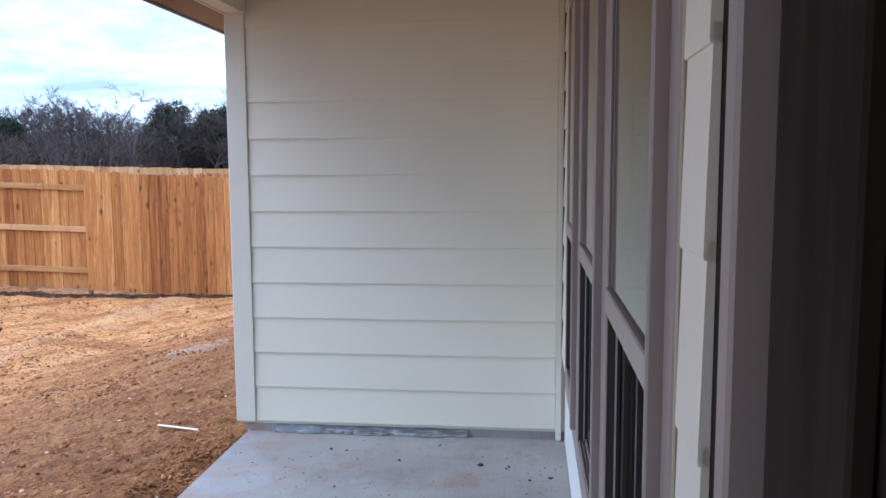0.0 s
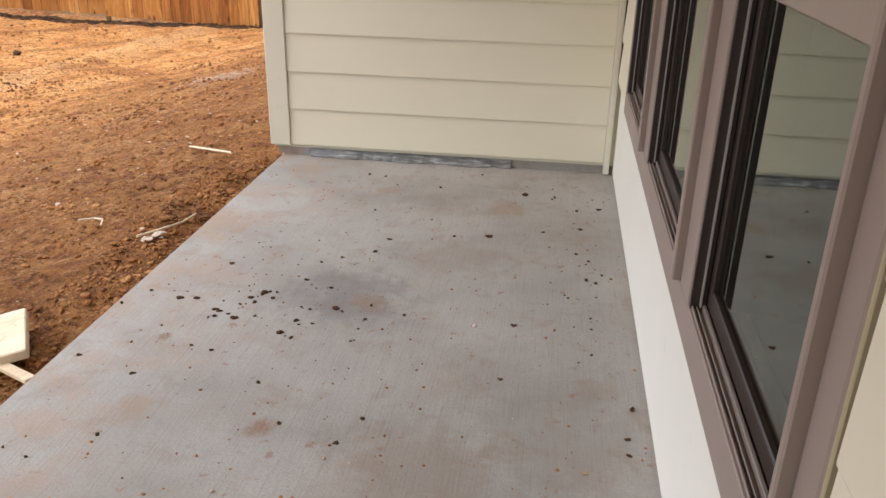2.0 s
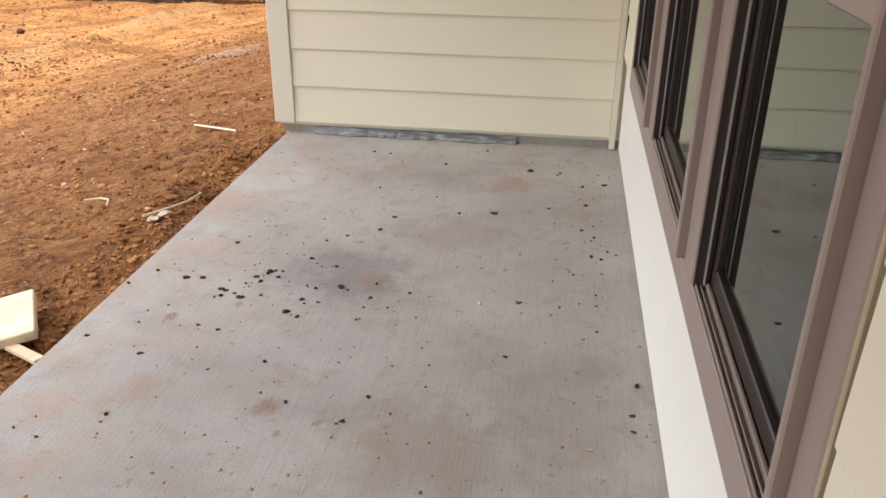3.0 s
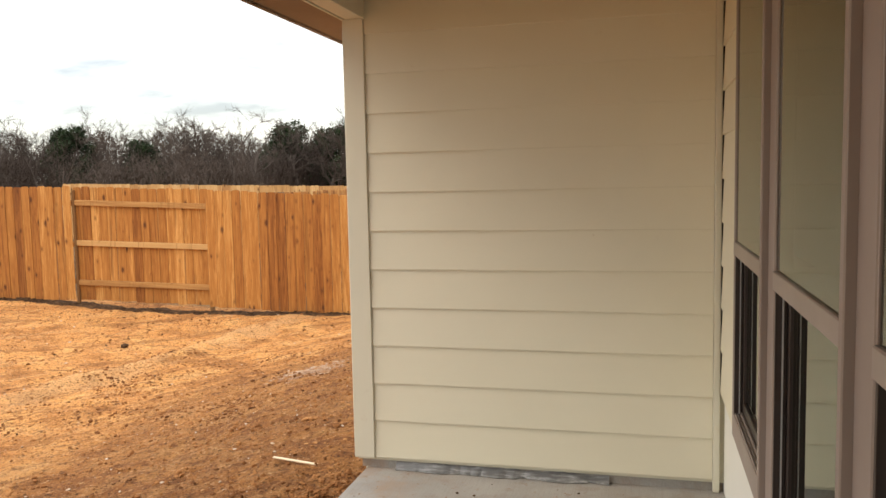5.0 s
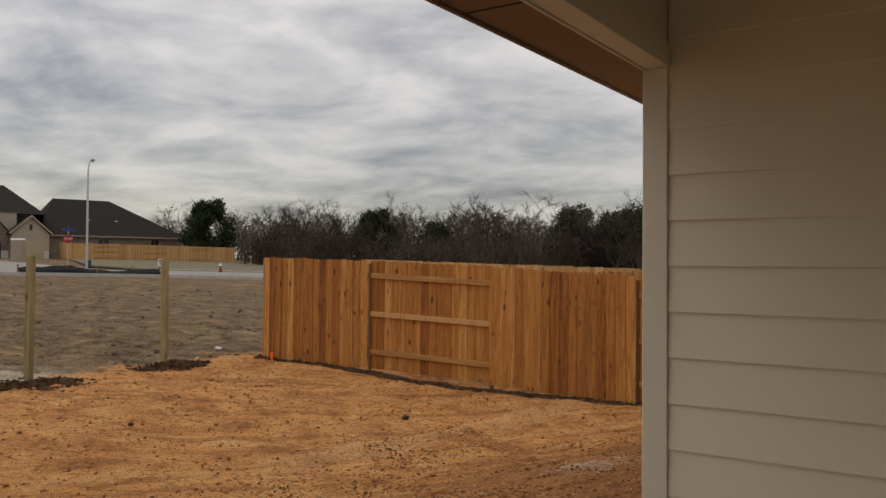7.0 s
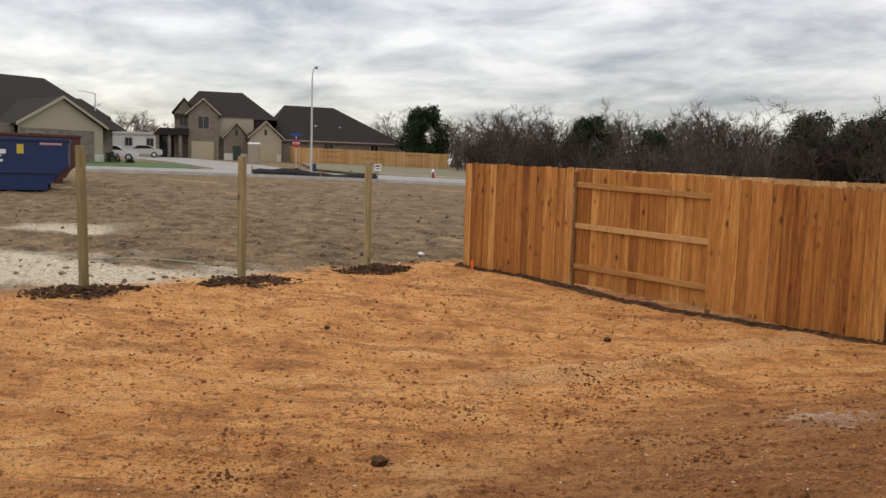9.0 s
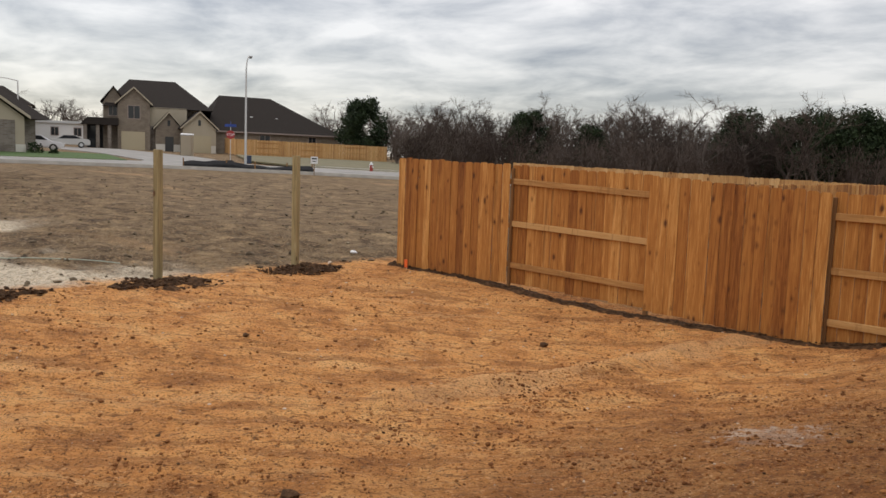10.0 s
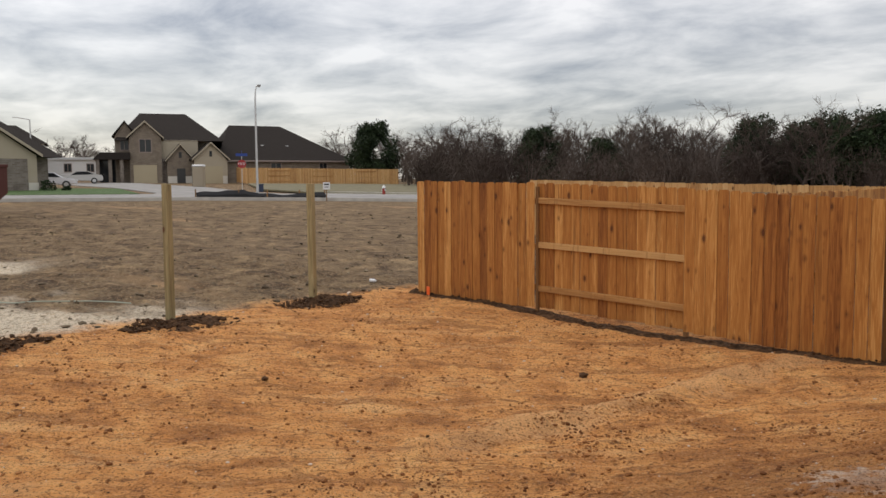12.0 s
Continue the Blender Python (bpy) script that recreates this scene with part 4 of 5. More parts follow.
tagged(new("spoil_heaps", clod_mesh("spoil_heaps", spoil, M_SOIL, 0.4, 20)), "dark crumbly soil heaped round the fence posts", "soil", "", "stuff")

# single stones and crumbs that stand out
for x, y, r, mat, lab in ((-6.09, 9.39, 0.060, M_SOIL, "dark clay lump"), (-4.30, 4.62, 0.075, M_SOIL, "dark reddish rock"), (-8.0, 6.6, 0.045, M_SOIL, "dark clay lump"),
                          (-11.64, 10.51, 0.055, M_PEBBLE, "pale stone at the lot's edge")):
    ob = new("rock", clod_mesh("rock", [(0, 0, 0.3 * r, r)], mat, 0.2, 31, 0.8))
    ob.location = (x, y, gz(x, y))
    tagged(ob, lab + " lying on the clay yard", "rock", "loose rocks")
crumbs = []
for i in range(190):
    k = rg.random()
    x, y = (rg.gauss(-0.38, 0.24), rg.gauss(2.60, 0.18)) if k < 0.42 else (rg.uniform(-0.9, 0.85), rg.uniform(1.2, 4.3)) if k < 0.85 else (rg.gauss(0.72, 0.07), rg.uniform(1.4, 4.2))
    if not -0.95 < x < 0.87:
        continue
    r = 0.002 + 0.007 * rg.random() ** 3
    crumbs.append((x, y, 0.35 * r, r))
for x, y, r in ((0.43, 3.96, 0.018), (0.30, 3.39, 0.018), (-0.76, 2.60, 0.016), (-0.70, 2.61, 0.012), (-0.60, 2.54, 0.012), (-0.58, 2.53, 0.012), (-0.51, 2.49, 0.017), (-0.51, 2.65, 0.012), (-0.47, 2.70, 0.014), (-0.69, 2.92, 0.013),
                (-0.32, 2.42, 0.013), (-0.29, 2.51, 0.012), (-0.18, 2.62, 0.014), (-0.23, 2.50, 0.008), (-0.35, 2.83, 0.010), (-0.24, 2.78, 0.009), (-0.12, 3.28, 0.011), (-0.50, 2.27, 0.009), (0.79, 3.82, 0.015), (0.70, 3.55, 0.012),
                (0.44, 2.26, 0.010), (0.07, 1.99, 0.008), (0.68, 3.27, 0.009), (-0.27, 3.06, 0.009), (-0.89, 2.64, 0.009), (-0.90, 2.17, 0.010), (-0.68, 2.10, 0.010), (0.46, 2.61, 0.012)):
    r *= 0.75
    crumbs += [(x, y, 0.3 * r, r), (x + 0.8 * r, y + 0.4 * r, 0.25 * r, 0.6 * r), (x - 0.7 * r, y + 0.5 * r, 0.2 * r, 0.5 * r)]
tagged(new("soil_crumbs", clod_mesh("soil_crumbs", crumbs, M_SOIL, 0.4, 6)), "dark crumbs of soil scattered on the concrete", "crumbs", "", "stuff")
grit = [(rg.uniform(-0.95, 0.86), rg.uniform(1.0, 4.3), 0.001, 0.0015 + 0.004 * rg.random() ** 3) for i in range(700)]
tagged(new("clay_grit", clod_mesh("clay_grit", grit, M_CLOD, 0.3, 7)), "fine clay grit on the concrete", "grit", "", "stuff")
white = [(rg.uniform(-0.9, 0.8), rg.uniform(1.2, 4.2), 0.002, 0.003 + 0.006 * rg.random() ** 2) for i in range(26)]
tagged(new("white_chips", clod_mesh("white_chips", white, M_PEBBLE, 0.3, 9)), "small white chips on the concrete", "chips", "", "stuff")

# scraps beside the slab


def laid(name, bm, mat, at, rot, label, category):
    ob = part(name, bm, mat)
    ob.matrix_basis = pose(*at, *rot)
    return tagged(ob, label, category)


laid("lumber_offcut", box((-0.10, -0.13, 0), (0.10, 0.13, 0.038), 0.004), M_SCRAP, (-1.235, 2.235, gz(-1.235, 2.235) + 0.035), (6, -8, 32), "pale sawn lumber offcut lying on clay beside the slab", "offcut")
laid("lumber_strip", box((-0.018, -0.13, 0), (0.018, 0.13, 0.016), 0.002), M_SCRAP, (-1.09, 2.10, gz(-1.09, 2.10) + 0.05), (-8, 0, 60), "narrow pale wood strip beside the patio slab", "wood strip")
laid("wooden_shim", box((-0.14, -0.011, 0), (0.14, 0.011, 0.006), 0.0015), M_SCRAP, (-1.47, 4.55, gz(-1.47, 4.55) + 0.012), (0, 4, -3), "thin pale wooden shim on the clay", "shim")
tw = [(-1.23, 3.18, 0), (-1.17, 3.30, 0), (-1.13, 3.42, 0), (-1.10, 3.50, 0)]
tw = [(x, y, gz(x, y) + 0.03) for x, y, _ in tw]
tagged(part("twig", tube(tw, [0.006, 0.006, 0.005, 0.004]), M_SCRAP), "pale bent twig lying beside the slab", "twig")
tw = [(-1.62, 3.36, 0), (-1.56, 3.40, 0), (-1.50, 3.37, 0), (-1.47, 3.30, 0)]
tagged(part("twig", tube([(x, y, gz(x, y) + 0.02) for x, y, _ in tw], [0.004] * 4), M_SCRAP), "thin curved pale twig on the clay", "twig")
bits = [(-1.20 + 0.05 * rg.random(), 3.18 + 0.08 * rg.random(), gz(-1.2, 3.2) + 0.02, 0.014 + 0.014 * rg.random()) for i in range(7)]
tagged(new("mortar_scraps", clod_mesh("mortar_scraps", bits, M_PEBBLE, 0.4, 12, 0.4)), "pale broken scraps beside the slab edge", "scraps", "", "stuff")
flag = thing("marker_flag", (-10.62, 11.36, gz(-10.62, 11.36)), "small orange marker at the fence foot", "marker")
part("flag", boxes(((-0.035, -0.006, 0.03), (0.035, 0.006, 0.17), 0.003)), M_ORANGE, flag)
part("stake", box((-0.008, 0.007, -0.05), (0.008, 0.02, 0.14)), M_SCRAP, flag)
bottle = thing("plastic_bottle", (-12.62, 11.76, gz(-12.6, 11.76) + 0.045), "white plastic bottle lying on the lot", "bottle")
b = part("bottle_body", tube([(0, 0, -0.012), (0.02, 0, -0.012), (0.12, 0, -0.012), (0.145, 0, -0.012), (0.155, 0, -0.012)], [0.022, 0.032, 0.032, 0.015, 0.013], 10), M_WHITE, bottle)
part("cap", tube([(0.155, 0, -0.012), (0.172, 0, -0.012)], [0.016, 0.016], 8), M_WHITE, bottle)
pts = [(-15.6 + 0.25 * i + 0.2 * math.sin(i * 0.6), 5.2 + 0.22 * i + 0.15 * math.sin(i * 0.9), 0) for i in range(11)]
tagged(part("hose", tube([(x, y, land1(x, y) + lumps(x, y) + 0.02) for x, y, _ in pts], [0.009] * 11, 5), M_HOSE), "pale green hose lying across the lot", "hose")

# ---- the street ----


def sheet(name, pts, mat, lift, label, category, step=2.5):
    """A flat strip laid on the land: pairs of left and right points."""
    bm = bmesh.new()
    rows = []
    for (a, b), (c, d) in zip(pts, pts[1:]):
        n = max(2, int((Vector(b) - Vector(d)).length / step))
        for i in range(n):
            t = i / n
            rows.append((Vector(a).lerp(Vector(c), t), Vector(b).lerp(Vector(d), t)))
    rows.append(tuple(Vector(p) for p in pts[-1]))
    m = 6
    grid = [[bm.verts.new((*l.lerp(r, j / m), land1(*l.lerp(r, j / m)) + lift)) for j in range(m + 1)] for l, r in rows]
    for r0, r1 in zip(grid, grid[1:]):
        for j in range(m):
            bm.faces.new((r0[j], r0[j + 1], r1[j + 1], r1[j]))
    ob = structure(name, bm, mat, label, category)
    ob.modifiers.new("thick", "SOLIDIFY").thickness = 0.12
    ob.modifiers["thick"].offset = -1
    return ob


def kerb(pts, label="pale concrete kerb"):
    bm = bmesh.new()
    rows = []
    for p, q in zip(pts, pts[1:]):
        p, q = Vector(p), Vector(q)
        n = max(1, int((q - p).length / 2))
        rows += [p.lerp(q, i / n) for i in range(n)]
    rows.append(Vector(pts[-1]))
    rings = []
    for i, p in enumerate(rows):
        d = (rows[min(i + 1, len(rows) - 1)] - rows[max(i - 1, 0)]).normalized()
        nrm = Vector((-d.y, d.x))
        z = land1(*p)
        rings.append([bm.verts.new((*(p + nrm * o), z + h)) for o, h in ((-0.22, 0.0), (-0.20, 0.21), (0.20, 0.21), (0.26, 0.07), (0.55, 0.075), (0.55, 0.0))])
    for r0, r1 in zip(rings, rings[1:]):
        for j in range(5):
            bm.faces.new((r0[j], r0[j + 1], r1[j + 1], r1[j]))
    bmesh.ops.recalc_face_normals(bm, faces=bm.faces)
    return structure("kerb", bm, M_KERB, label, "kerb")


near = [(-53.5, 6.0), (-50.2, 18.6), (-47.6, 26.5), (-43.9, 32.2), (-39.0, 37.4), (-22.0, 52.0)]
farr = [(-58.5, 5.0), (-55.6, 18.2), (-55.0, 29.5), (-50.5, 38.2), (-45.2, 43.0), (-28.0, 58.0)]
sheet("road", list(zip(near, farr)), M_ROAD, 0.06, "pale concrete residential street", "road")
kerb(near)
kerb([farr[0], farr[1], (-54.4, 25.2)][::-1])
kerb([(-50.5, 38.2), (-45.2, 43.0), (-28.0, 58.0)][::-1])
sheet("side_road", [((-54.5, 26.5), (-51.5, 37.6)), ((-60.5, 30.0), (-59.0, 37.3)), ((-76.0, 33.0), (-74.0, 41.5)), ((-97.0, 33.5), (-96.0, 43.5))], M_ROAD, 0.065, "side street and drive running off to the houses", "road")
sheet("lawn", [((-57.3, 12.0), (-72.0, 10.0)), ((-55.9, 19.0), (-73.0, 21.5)), ((-55.0, 26.2), (-67.5, 30.0))], M_GRASS, 0.10, "green lawn at the street corner", "lawn", 1.5)
sheet("verge", [((-51.4, 39.0), (-62.0, 40.2)), ((-45.4, 43.4), (-84.0, 52.0)), ((-34.0, 53.2), (-74.0, 70.0))], M_VERGE, 0.09, "dry grassy verge beyond the street", "verge")
sheet("sidewalk", [((-52.8, 40.0), (-52.0, 41.2)), ((-46.0, 45.2), (-45.2, 46.2)), ((-36.0, 54.0), (-35.2, 55.0))], M_KERB, 0.13, "pale concrete sidewalk", "sidewalk")

lx, ly = -47.6, 30.9
lamp = thing("street_lamp", (lx, ly, land1(lx, ly)), "tall pale steel street lamp with a short arm", "street lamp")
part("pole", tube([(0, 0, 0), (0, 0, 6.6)], [0.085, 0.055], 10), M_STEEL, lamp)
part("base", tube([(0, 0, 0), (0, 0, 0.3)], [0.2, 0.16], 10), M_KERB, lamp)
part("arm", tube([(0, 0, 6.58), (0.02, 0.03, 7.05), (0.05, 0.09, 7.36), (0.08, 0.15, 7.42)], [0.05, 0.04, 0.035, 0.035], 8), M_STEEL, lamp)
part("lamp_head", boxes(((0.0, 0.12, 7.37), (0.24, 0.34, 7.48), 0.03), ((0.04, 0.15, 7.31), (0.20, 0.31, 7.365), 0.02)), M_LAMPHEAD, lamp)

sx, sy = -62.2, 38.4
stop = thing("stop_sign", (sx, sy, land1(sx, sy)), "red octagonal stop sign with blue street names above", "stop sign", yaw=58)
part("pole", tube([(0, 0, 0), (0, 0, 3.0)], [0.03, 0.03], 6), M_STEEL, stop)
part("sign_face", tube([(0, -0.035, 2.35), (0, -0.05, 2.35)], [0.38, 0.38], 8), M_STOP, stop)
part("street_name", box((-0.48, -0.012, 3.02), (0.48, 0.012, 3.24)), M_SIGNBLUE, stop)
part("street_name", box((-0.012, -0.40, 3.27), (0.012, 0.40, 3.47)), M_SIGNBLUE, stop)
txt = bpy.data.curves.new("lettering", "FONT")
txt.body, txt.size, txt.align_x, txt.align_y, txt.extrude = "STOP", 0.27, "CENTER", "CENTER", 0.003
txt.materials.append(M_WHITE)
let = new("lettering", txt)
let.parent, let.matrix_basis = stop, pose(0, -0.056, 2.35, 90, 0, 0)
hx, hy = -46.9, 41.2
hyd = thing("fire_hydrant", (hx, hy, land1(hx, hy) + 0.08), "red fire hydrant with a silver cap", "hydrant")
part("barrel", tube([(0, 0, 0), (0, 0, 0.06), (0, 0, 0.07), (0, 0, 0.55)], [0.17, 0.17, 0.12, 0.12], 12), M_HYDRANT, hyd)
part("cap", tube([(0, 0, 0.55), (0, 0, 0.58), (0, 0, 0.70), (0, 0, 0.78)], [0.15, 0.15, 0.10, 0.03], 12), M_STEEL, hyd)
for a in (-1, 1):
    part("nozzle", tube([(0.08 * a, 0, 0.42), (0.2 * a, 0, 0.42)], [0.06, 0.06], 8), M_STEEL, hyd)
# black silt fence along the kerb, sagging between stakes
silt = thing("silt_fence", (0, 0, 0), "black sagging silt fence fabric on wooden stakes", "silt fence")
bm = bmesh.new()
prev = None
p0, p1 = Vector((-48.4, 26.9)), Vector((-43.6, 33.4))
for i in range(41):
    t = i / 40
    q = p0.lerp(p1, t) + Vector((0.12 * math.sin(9 * t), 0))
    z = land1(*q)
    h = 0.34 + 0.20 * abs(math.sin(t * 4.7)) + 0.10 * noise.noise(Vector((t * 9, 0, 0))) + (0.1 if t < 0.4 else 0)
    pair = [bm.verts.new((q.x, q.y, z)), bm.verts.new((q.x + 0.08, q.y + 0.03, z + h * 0.6)), bm.verts.new((q.x - 0.05, q.y, z + h))]
    if prev:
        for a in range(2):
            bm.faces.new((prev[a], pair[a], pair[a + 1], prev[a + 1]))
    prev = pair
fab = part("fabric", bm, M_SILT, silt)
fab.modifiers.new("thick", "SOLIDIFY").thickness = 0.02
for t in (0.0, 0.33, 0.55, 0.8, 1.0):
    q = p0.lerp(p1, t)
    part("stake", box((q.x - 0.03, q.y - 0.03, land1(*q)), (q.x + 0.03, q.y + 0.03, land1(*q) + 0.68)), M_DARKPOST, silt)
q = Vector((-42.3, 32.6))
ss_ = thing("notice_sign", (q.x, q.y, land1(*q)), "small white notice sign on a stake", "sign", yaw=52)
part("board", box((-0.22, -0.02, 0.75), (0.22, 0.0, 1.2), 0.01), M_WHITE, ss_)
part("stake", box((-0.025, 0.001, -0.1), (0.025, 0.03, 1.25)), M_DARKPOST, ss_)
part("printed_bar", boxes(((-0.15, -0.026, 1.03), (0.15, -0.022, 1.12)), ((-0.12, -0.026, 0.88), (0.12, -0.022, 0.93))), M_SILT, ss_)
q = Vector((-60.6, 39.2))
ub = thing("utility_box", (q.x, q.y, land1(*q)), "small dark blue utility pedestal by the kerb", "utility box")
part("body", box((-0.18, -0.18, 0), (0.18, 0.18, 0.62), 0.03), M_UTIL, ub)
part("lid", box((-0.20, -0.20, 0.62), (0.20, 0.20, 0.68), 0.02), M_UTIL, ub)
q = Vector((-42.5, 47.5))
ib = thing("silt_barrier", (q.x, q.y, land1(*q)), "low black silt barrier on the verge", "silt barrier", yaw=45)
part("fabric", box((-1.9, -0.02, 0.0), (1.9, 0.03, 0.75), 0.01), M_SILT, ib)
for x in (-1.9, 0, 1.9):
    part("stake", box((x - 0.03, 0.031, 0), (x + 0.03, 0.08, 0.85)), M_DARKPOST, ib)
tx, ty = -76.8, 42.1
wc = thing("portable_toilet", (tx, ty, land1(tx, ty)), "tan portable toilet with a pale roof", "portable toilet", yaw=52)
part("cabin", box((-0.55, -0.55, 0.0), (0.55, 0.55, 2.05), 0.03), M_TOILET, wc)
part("roof", box((-0.60, -0.60, 2.05), (0.60, 0.60, 2.28), 0.10), M_WHITE, wc)
part("side_panel", box((-0.585, -0.5, 0.05), (-0.552, 0.5, 2.0), 0.01), M_TOILETDK, wc)
part("door", box((-0.42, -0.575, 0.10), (0.42, -0.552, 1.95), 0.01), M_TOILET, wc)

# ---- skips ----


def dumpster(at, yaw, length, h, mat, label, marked):
    d = thing("dumpster", at, label, "dumpster", "", "", yaw)
    w = 2.3
    prof = [(-length, 0.22), (-0.62, 0.22), (-0.42, 0.55), (-0.02, 0.92), (0.0, h), (-length, h)]
    body = prism(prof, 0.0, 0.08, 1)
    part("side_wall", body, mat, d)
    part("side_wall", prism(prof, w - 0.08, w, 1), mat, d)
    part("end_wall", prism([(-0.09, 0.92), (-0.02, 0.92), (0.0, h), (-0.07, h)], 0.082, w - 0.082, 1), mat, d)
    part("end_wall", box((-length, 0.082, 0.22), (-length + 0.08, w - 0.082, h)), mat, d)
    part("floor", box((-length + 0.082, 0.082, 0.22), (-0.62, w - 0.082, 0.30)), mat, d)
    part("top_rail", boxes(((-length - 0.03, -0.05, h), (0.04, 0.10, h + 0.12), 0.01), ((-length - 0.03, w - 0.10, h), (0.04, w + 0.05, h + 0.12), 0.01), ((-0.08, 0.102, h), (0.04, w - 0.102, h + 0.12), 0.01)), mat, d)
    part("base_rail", boxes(((-length, -0.02, 0.0), (-0.72, 0.10, 0.215), 0.01), ((-length, w - 0.10, 0.0), (-0.72, w + 0.02, 0.215), 0.01)), mat, d)
    part("chamfer_plate", boxes(((-length, -0.05, 0.60), (-0.45, -0.002, 0.68), 0.01)), mat, d)
    if marked:
        for x0, x1, z0, z1, m in ((-3.1, -2.05, 1.30, 1.46, M_WHITE), (-3.0, -2.2, 1.20, 1.26, M_WHITE), (-3.0, -2.15, 1.02, 1.10, M_WHITE), (-3.0, -2.3, 0.93, 0.96, M_WHITE), (-1.70, -1.48, 1.32, 1.66, M_YELLOW), (-0.95, -0.22, 1.66, 1.74, M_PINK)):
            part("sticker", box((x0, -0.006, z0), (x1, -0.001, z1)), m, d)
    return d


dumpster((-31.9, 10.75, land1(-32, 10) + 0.06), 72, 6.7, 1.78, M_BLUE, "blue steel roll-off dumpster with white markings", True)
dumpster((-37.9, 13.0, land1(-38, 13)), 76, 6.5, 2.0, M_RED, "rust-red steel roll-off dumpster behind the blue one", False)

# ---- cars ----


def car(at, yaw, mat, label):
    c = thing("car", at, label, "car", "", "", yaw)
    prof = [(-2.25, 0.35), (-2.28, 0.62), (-2.05, 0.82), (-1.15, 0.92), (-0.45, 1.38), (0.75, 1.40), (1.55, 1.02), (2.20, 0.95), (2.30, 0.60), (2.25, 0.32)]
    b = prism(prof, -0.86, 0.86, 1)
    bmesh.ops.bevel(b, geom=b.edges[:], offset=0.06, segments=2, affect="EDGES")
    part("body", b, mat, c)
    win = [(-0.98, 0.95), (-0.40, 1.32), (0.70, 1.34), (1.35, 1.02)]
    for y0, y1 in ((-0.875, -0.863), (0.863, 0.875)):
        part("side_window", prism(win, y0, y1, 1), M_DARKWIN, c)
    for x in (-1.4, 1.35):
        for y0, y1 in ((-0.90, -0.68), (0.68, 0.90)):
            wheel = part("wheel", tube([(x, y0, 0.32), (x, y1, 0.32)], [0.33, 0.33], 14), M_RUBBER, c)
            s = -1 if y0 < 0 else 1
            part("rim", tube([(x, 0.895 * s, 0.32), (x, 0.915 * s, 0.32)], [0.2, 0.2], 10), M_STEEL, wheel)
    for y in (-0.6, 0.6):
        part("headlight", box((-2.31, y - 0.18, 0.62), (-2.22, y + 0.18, 0.74), 0.02), M_WHITE, c)
    return c


car((-76.3, 27.5, land1(-76.3, 27.5) + 0.05), 248, M_CARWHITE, "white parked sedan on a drive")
car((-94.2, 36.9, land1(-94, 37) + 0.05), 70, M_CARSILVER, "silver parked sedan on the side street")

# ---- houses ----


def gable_roof(u0, u1, v0, v1, eave, peak, over=0.3):
    """Ridge along v, gable end facing -v."""
    c = (u0 + u1) / 2
    t = 0.16
    prof = [(u0 - over, eave - 0.1), (c, peak), (u1 + over, eave - 0.1), (u1 + over, eave - 0.1 + t), (c, peak + t), (u0 - over, eave - 0.1 + t)]
    return prism(prof, v0 - over, v1, 1)


def hip_roof(u0, u1, v0, v1, eave, peak, r0, r1, over=0.45):
    bm = bmesh.new()
    c = (v0 + v1) / 2
    lo = [bm.verts.new(p) for p in ((u0 - over, v0 - over, eave), (u1 + over, v0 - over, eave), (u1 + over, v1 + over, eave), (u0 - over, v1 + over, eave))]
    hi = [bm.verts.new(p) for p in ((r0, c, peak), (r1, c, peak))]
    for f in ((lo[0], lo[1], hi[1], hi[0]), (lo[1], lo[2], hi[1]), (lo[2], lo[3], hi[0], hi[1]), (lo[3], lo[0], hi[0]), (lo[3], lo[2], lo[1], lo[0])):
        bm.faces.new(f)
    bmesh.ops.recalc_face_normals(bm, faces=bm.faces)
    return bm


def gable_wall(u0, u1, v, eave, peak, z0=0.0, t=0.12):
    return prism([(u0, z0), (u1, z0), (u1, eave), ((u0 + u1) / 2, peak), (u0, eave)], v, v + t, 1)


def win(house, u, z, w, h, v):
    f = part("window", boxes(((u - w / 2 - 0.09, v - 0.05, z - 0.09), (u + w / 2 + 0.09, v - 0.002, z), ), ((u - w / 2 - 0.09, v - 0.05, z + h), (u + w / 2 + 0.09, v - 0.002, z + h + 0.09)),
                             ((u - w / 2 - 0.09, v - 0.05, z), (u - w / 2, v - 0.002, z + h)), ((u + w / 2, v - 0.05, z), (u + w / 2 + 0.09, v - 0.002, z + h)),
                             ((u - 0.03, v - 0.045, z), (u + 0.03, v - 0.002, z + h))), M_TAUPE, house)
    part("pane", box((u - w / 2, v - 0.03, z), (u + w / 2, v - 0.003, z + h)), M_DARKWIN, f)


def rake(house, u0, u1, v, eave, peak):
    c = (u0 + u1) / 2
    for a, b in (((u0 - 0.3, eave - 0.12), (c, peak - 0.02)), ((u1 + 0.3, eave - 0.12), (c, peak - 0.02))):
        part("rake_board", prism([a, b, (b[0], b[1] + 0.22), (a[0], a[1] + 0.22)], v - 0.34, v - 0.305, 1), M_STUCCO, house)


# long single-storey house behind the far fence
B = thing("house", (-95.0, 54.6, land1(-95, 55) + 0.12), "single-storey tan brick house with a dark hip roof", "house", "", "", math.degrees(math.atan2(0.954, 0.30)))
part("wall", box((0, 0, -1), (17.6, 12, 2.8)), M_BRICK_TAN, B)
part("roof", hip_roof(0, 17.6, 0, 12, 2.78, 7.7, 2.6, 9.6), M_ROOF, B)
part("fascia", boxes(((-0.47, -0.49, 2.62), (18.07, -0.452, 2.80)), ((18.052, -0.45, 2.62), (18.09, 12.4, 2.80))), M_TAUPE, B)
win(B, 7.3, 1.25, 1.3, 1.2, 0)
win(B, 13.8, 1.25, 1.0, 1.2, 0)
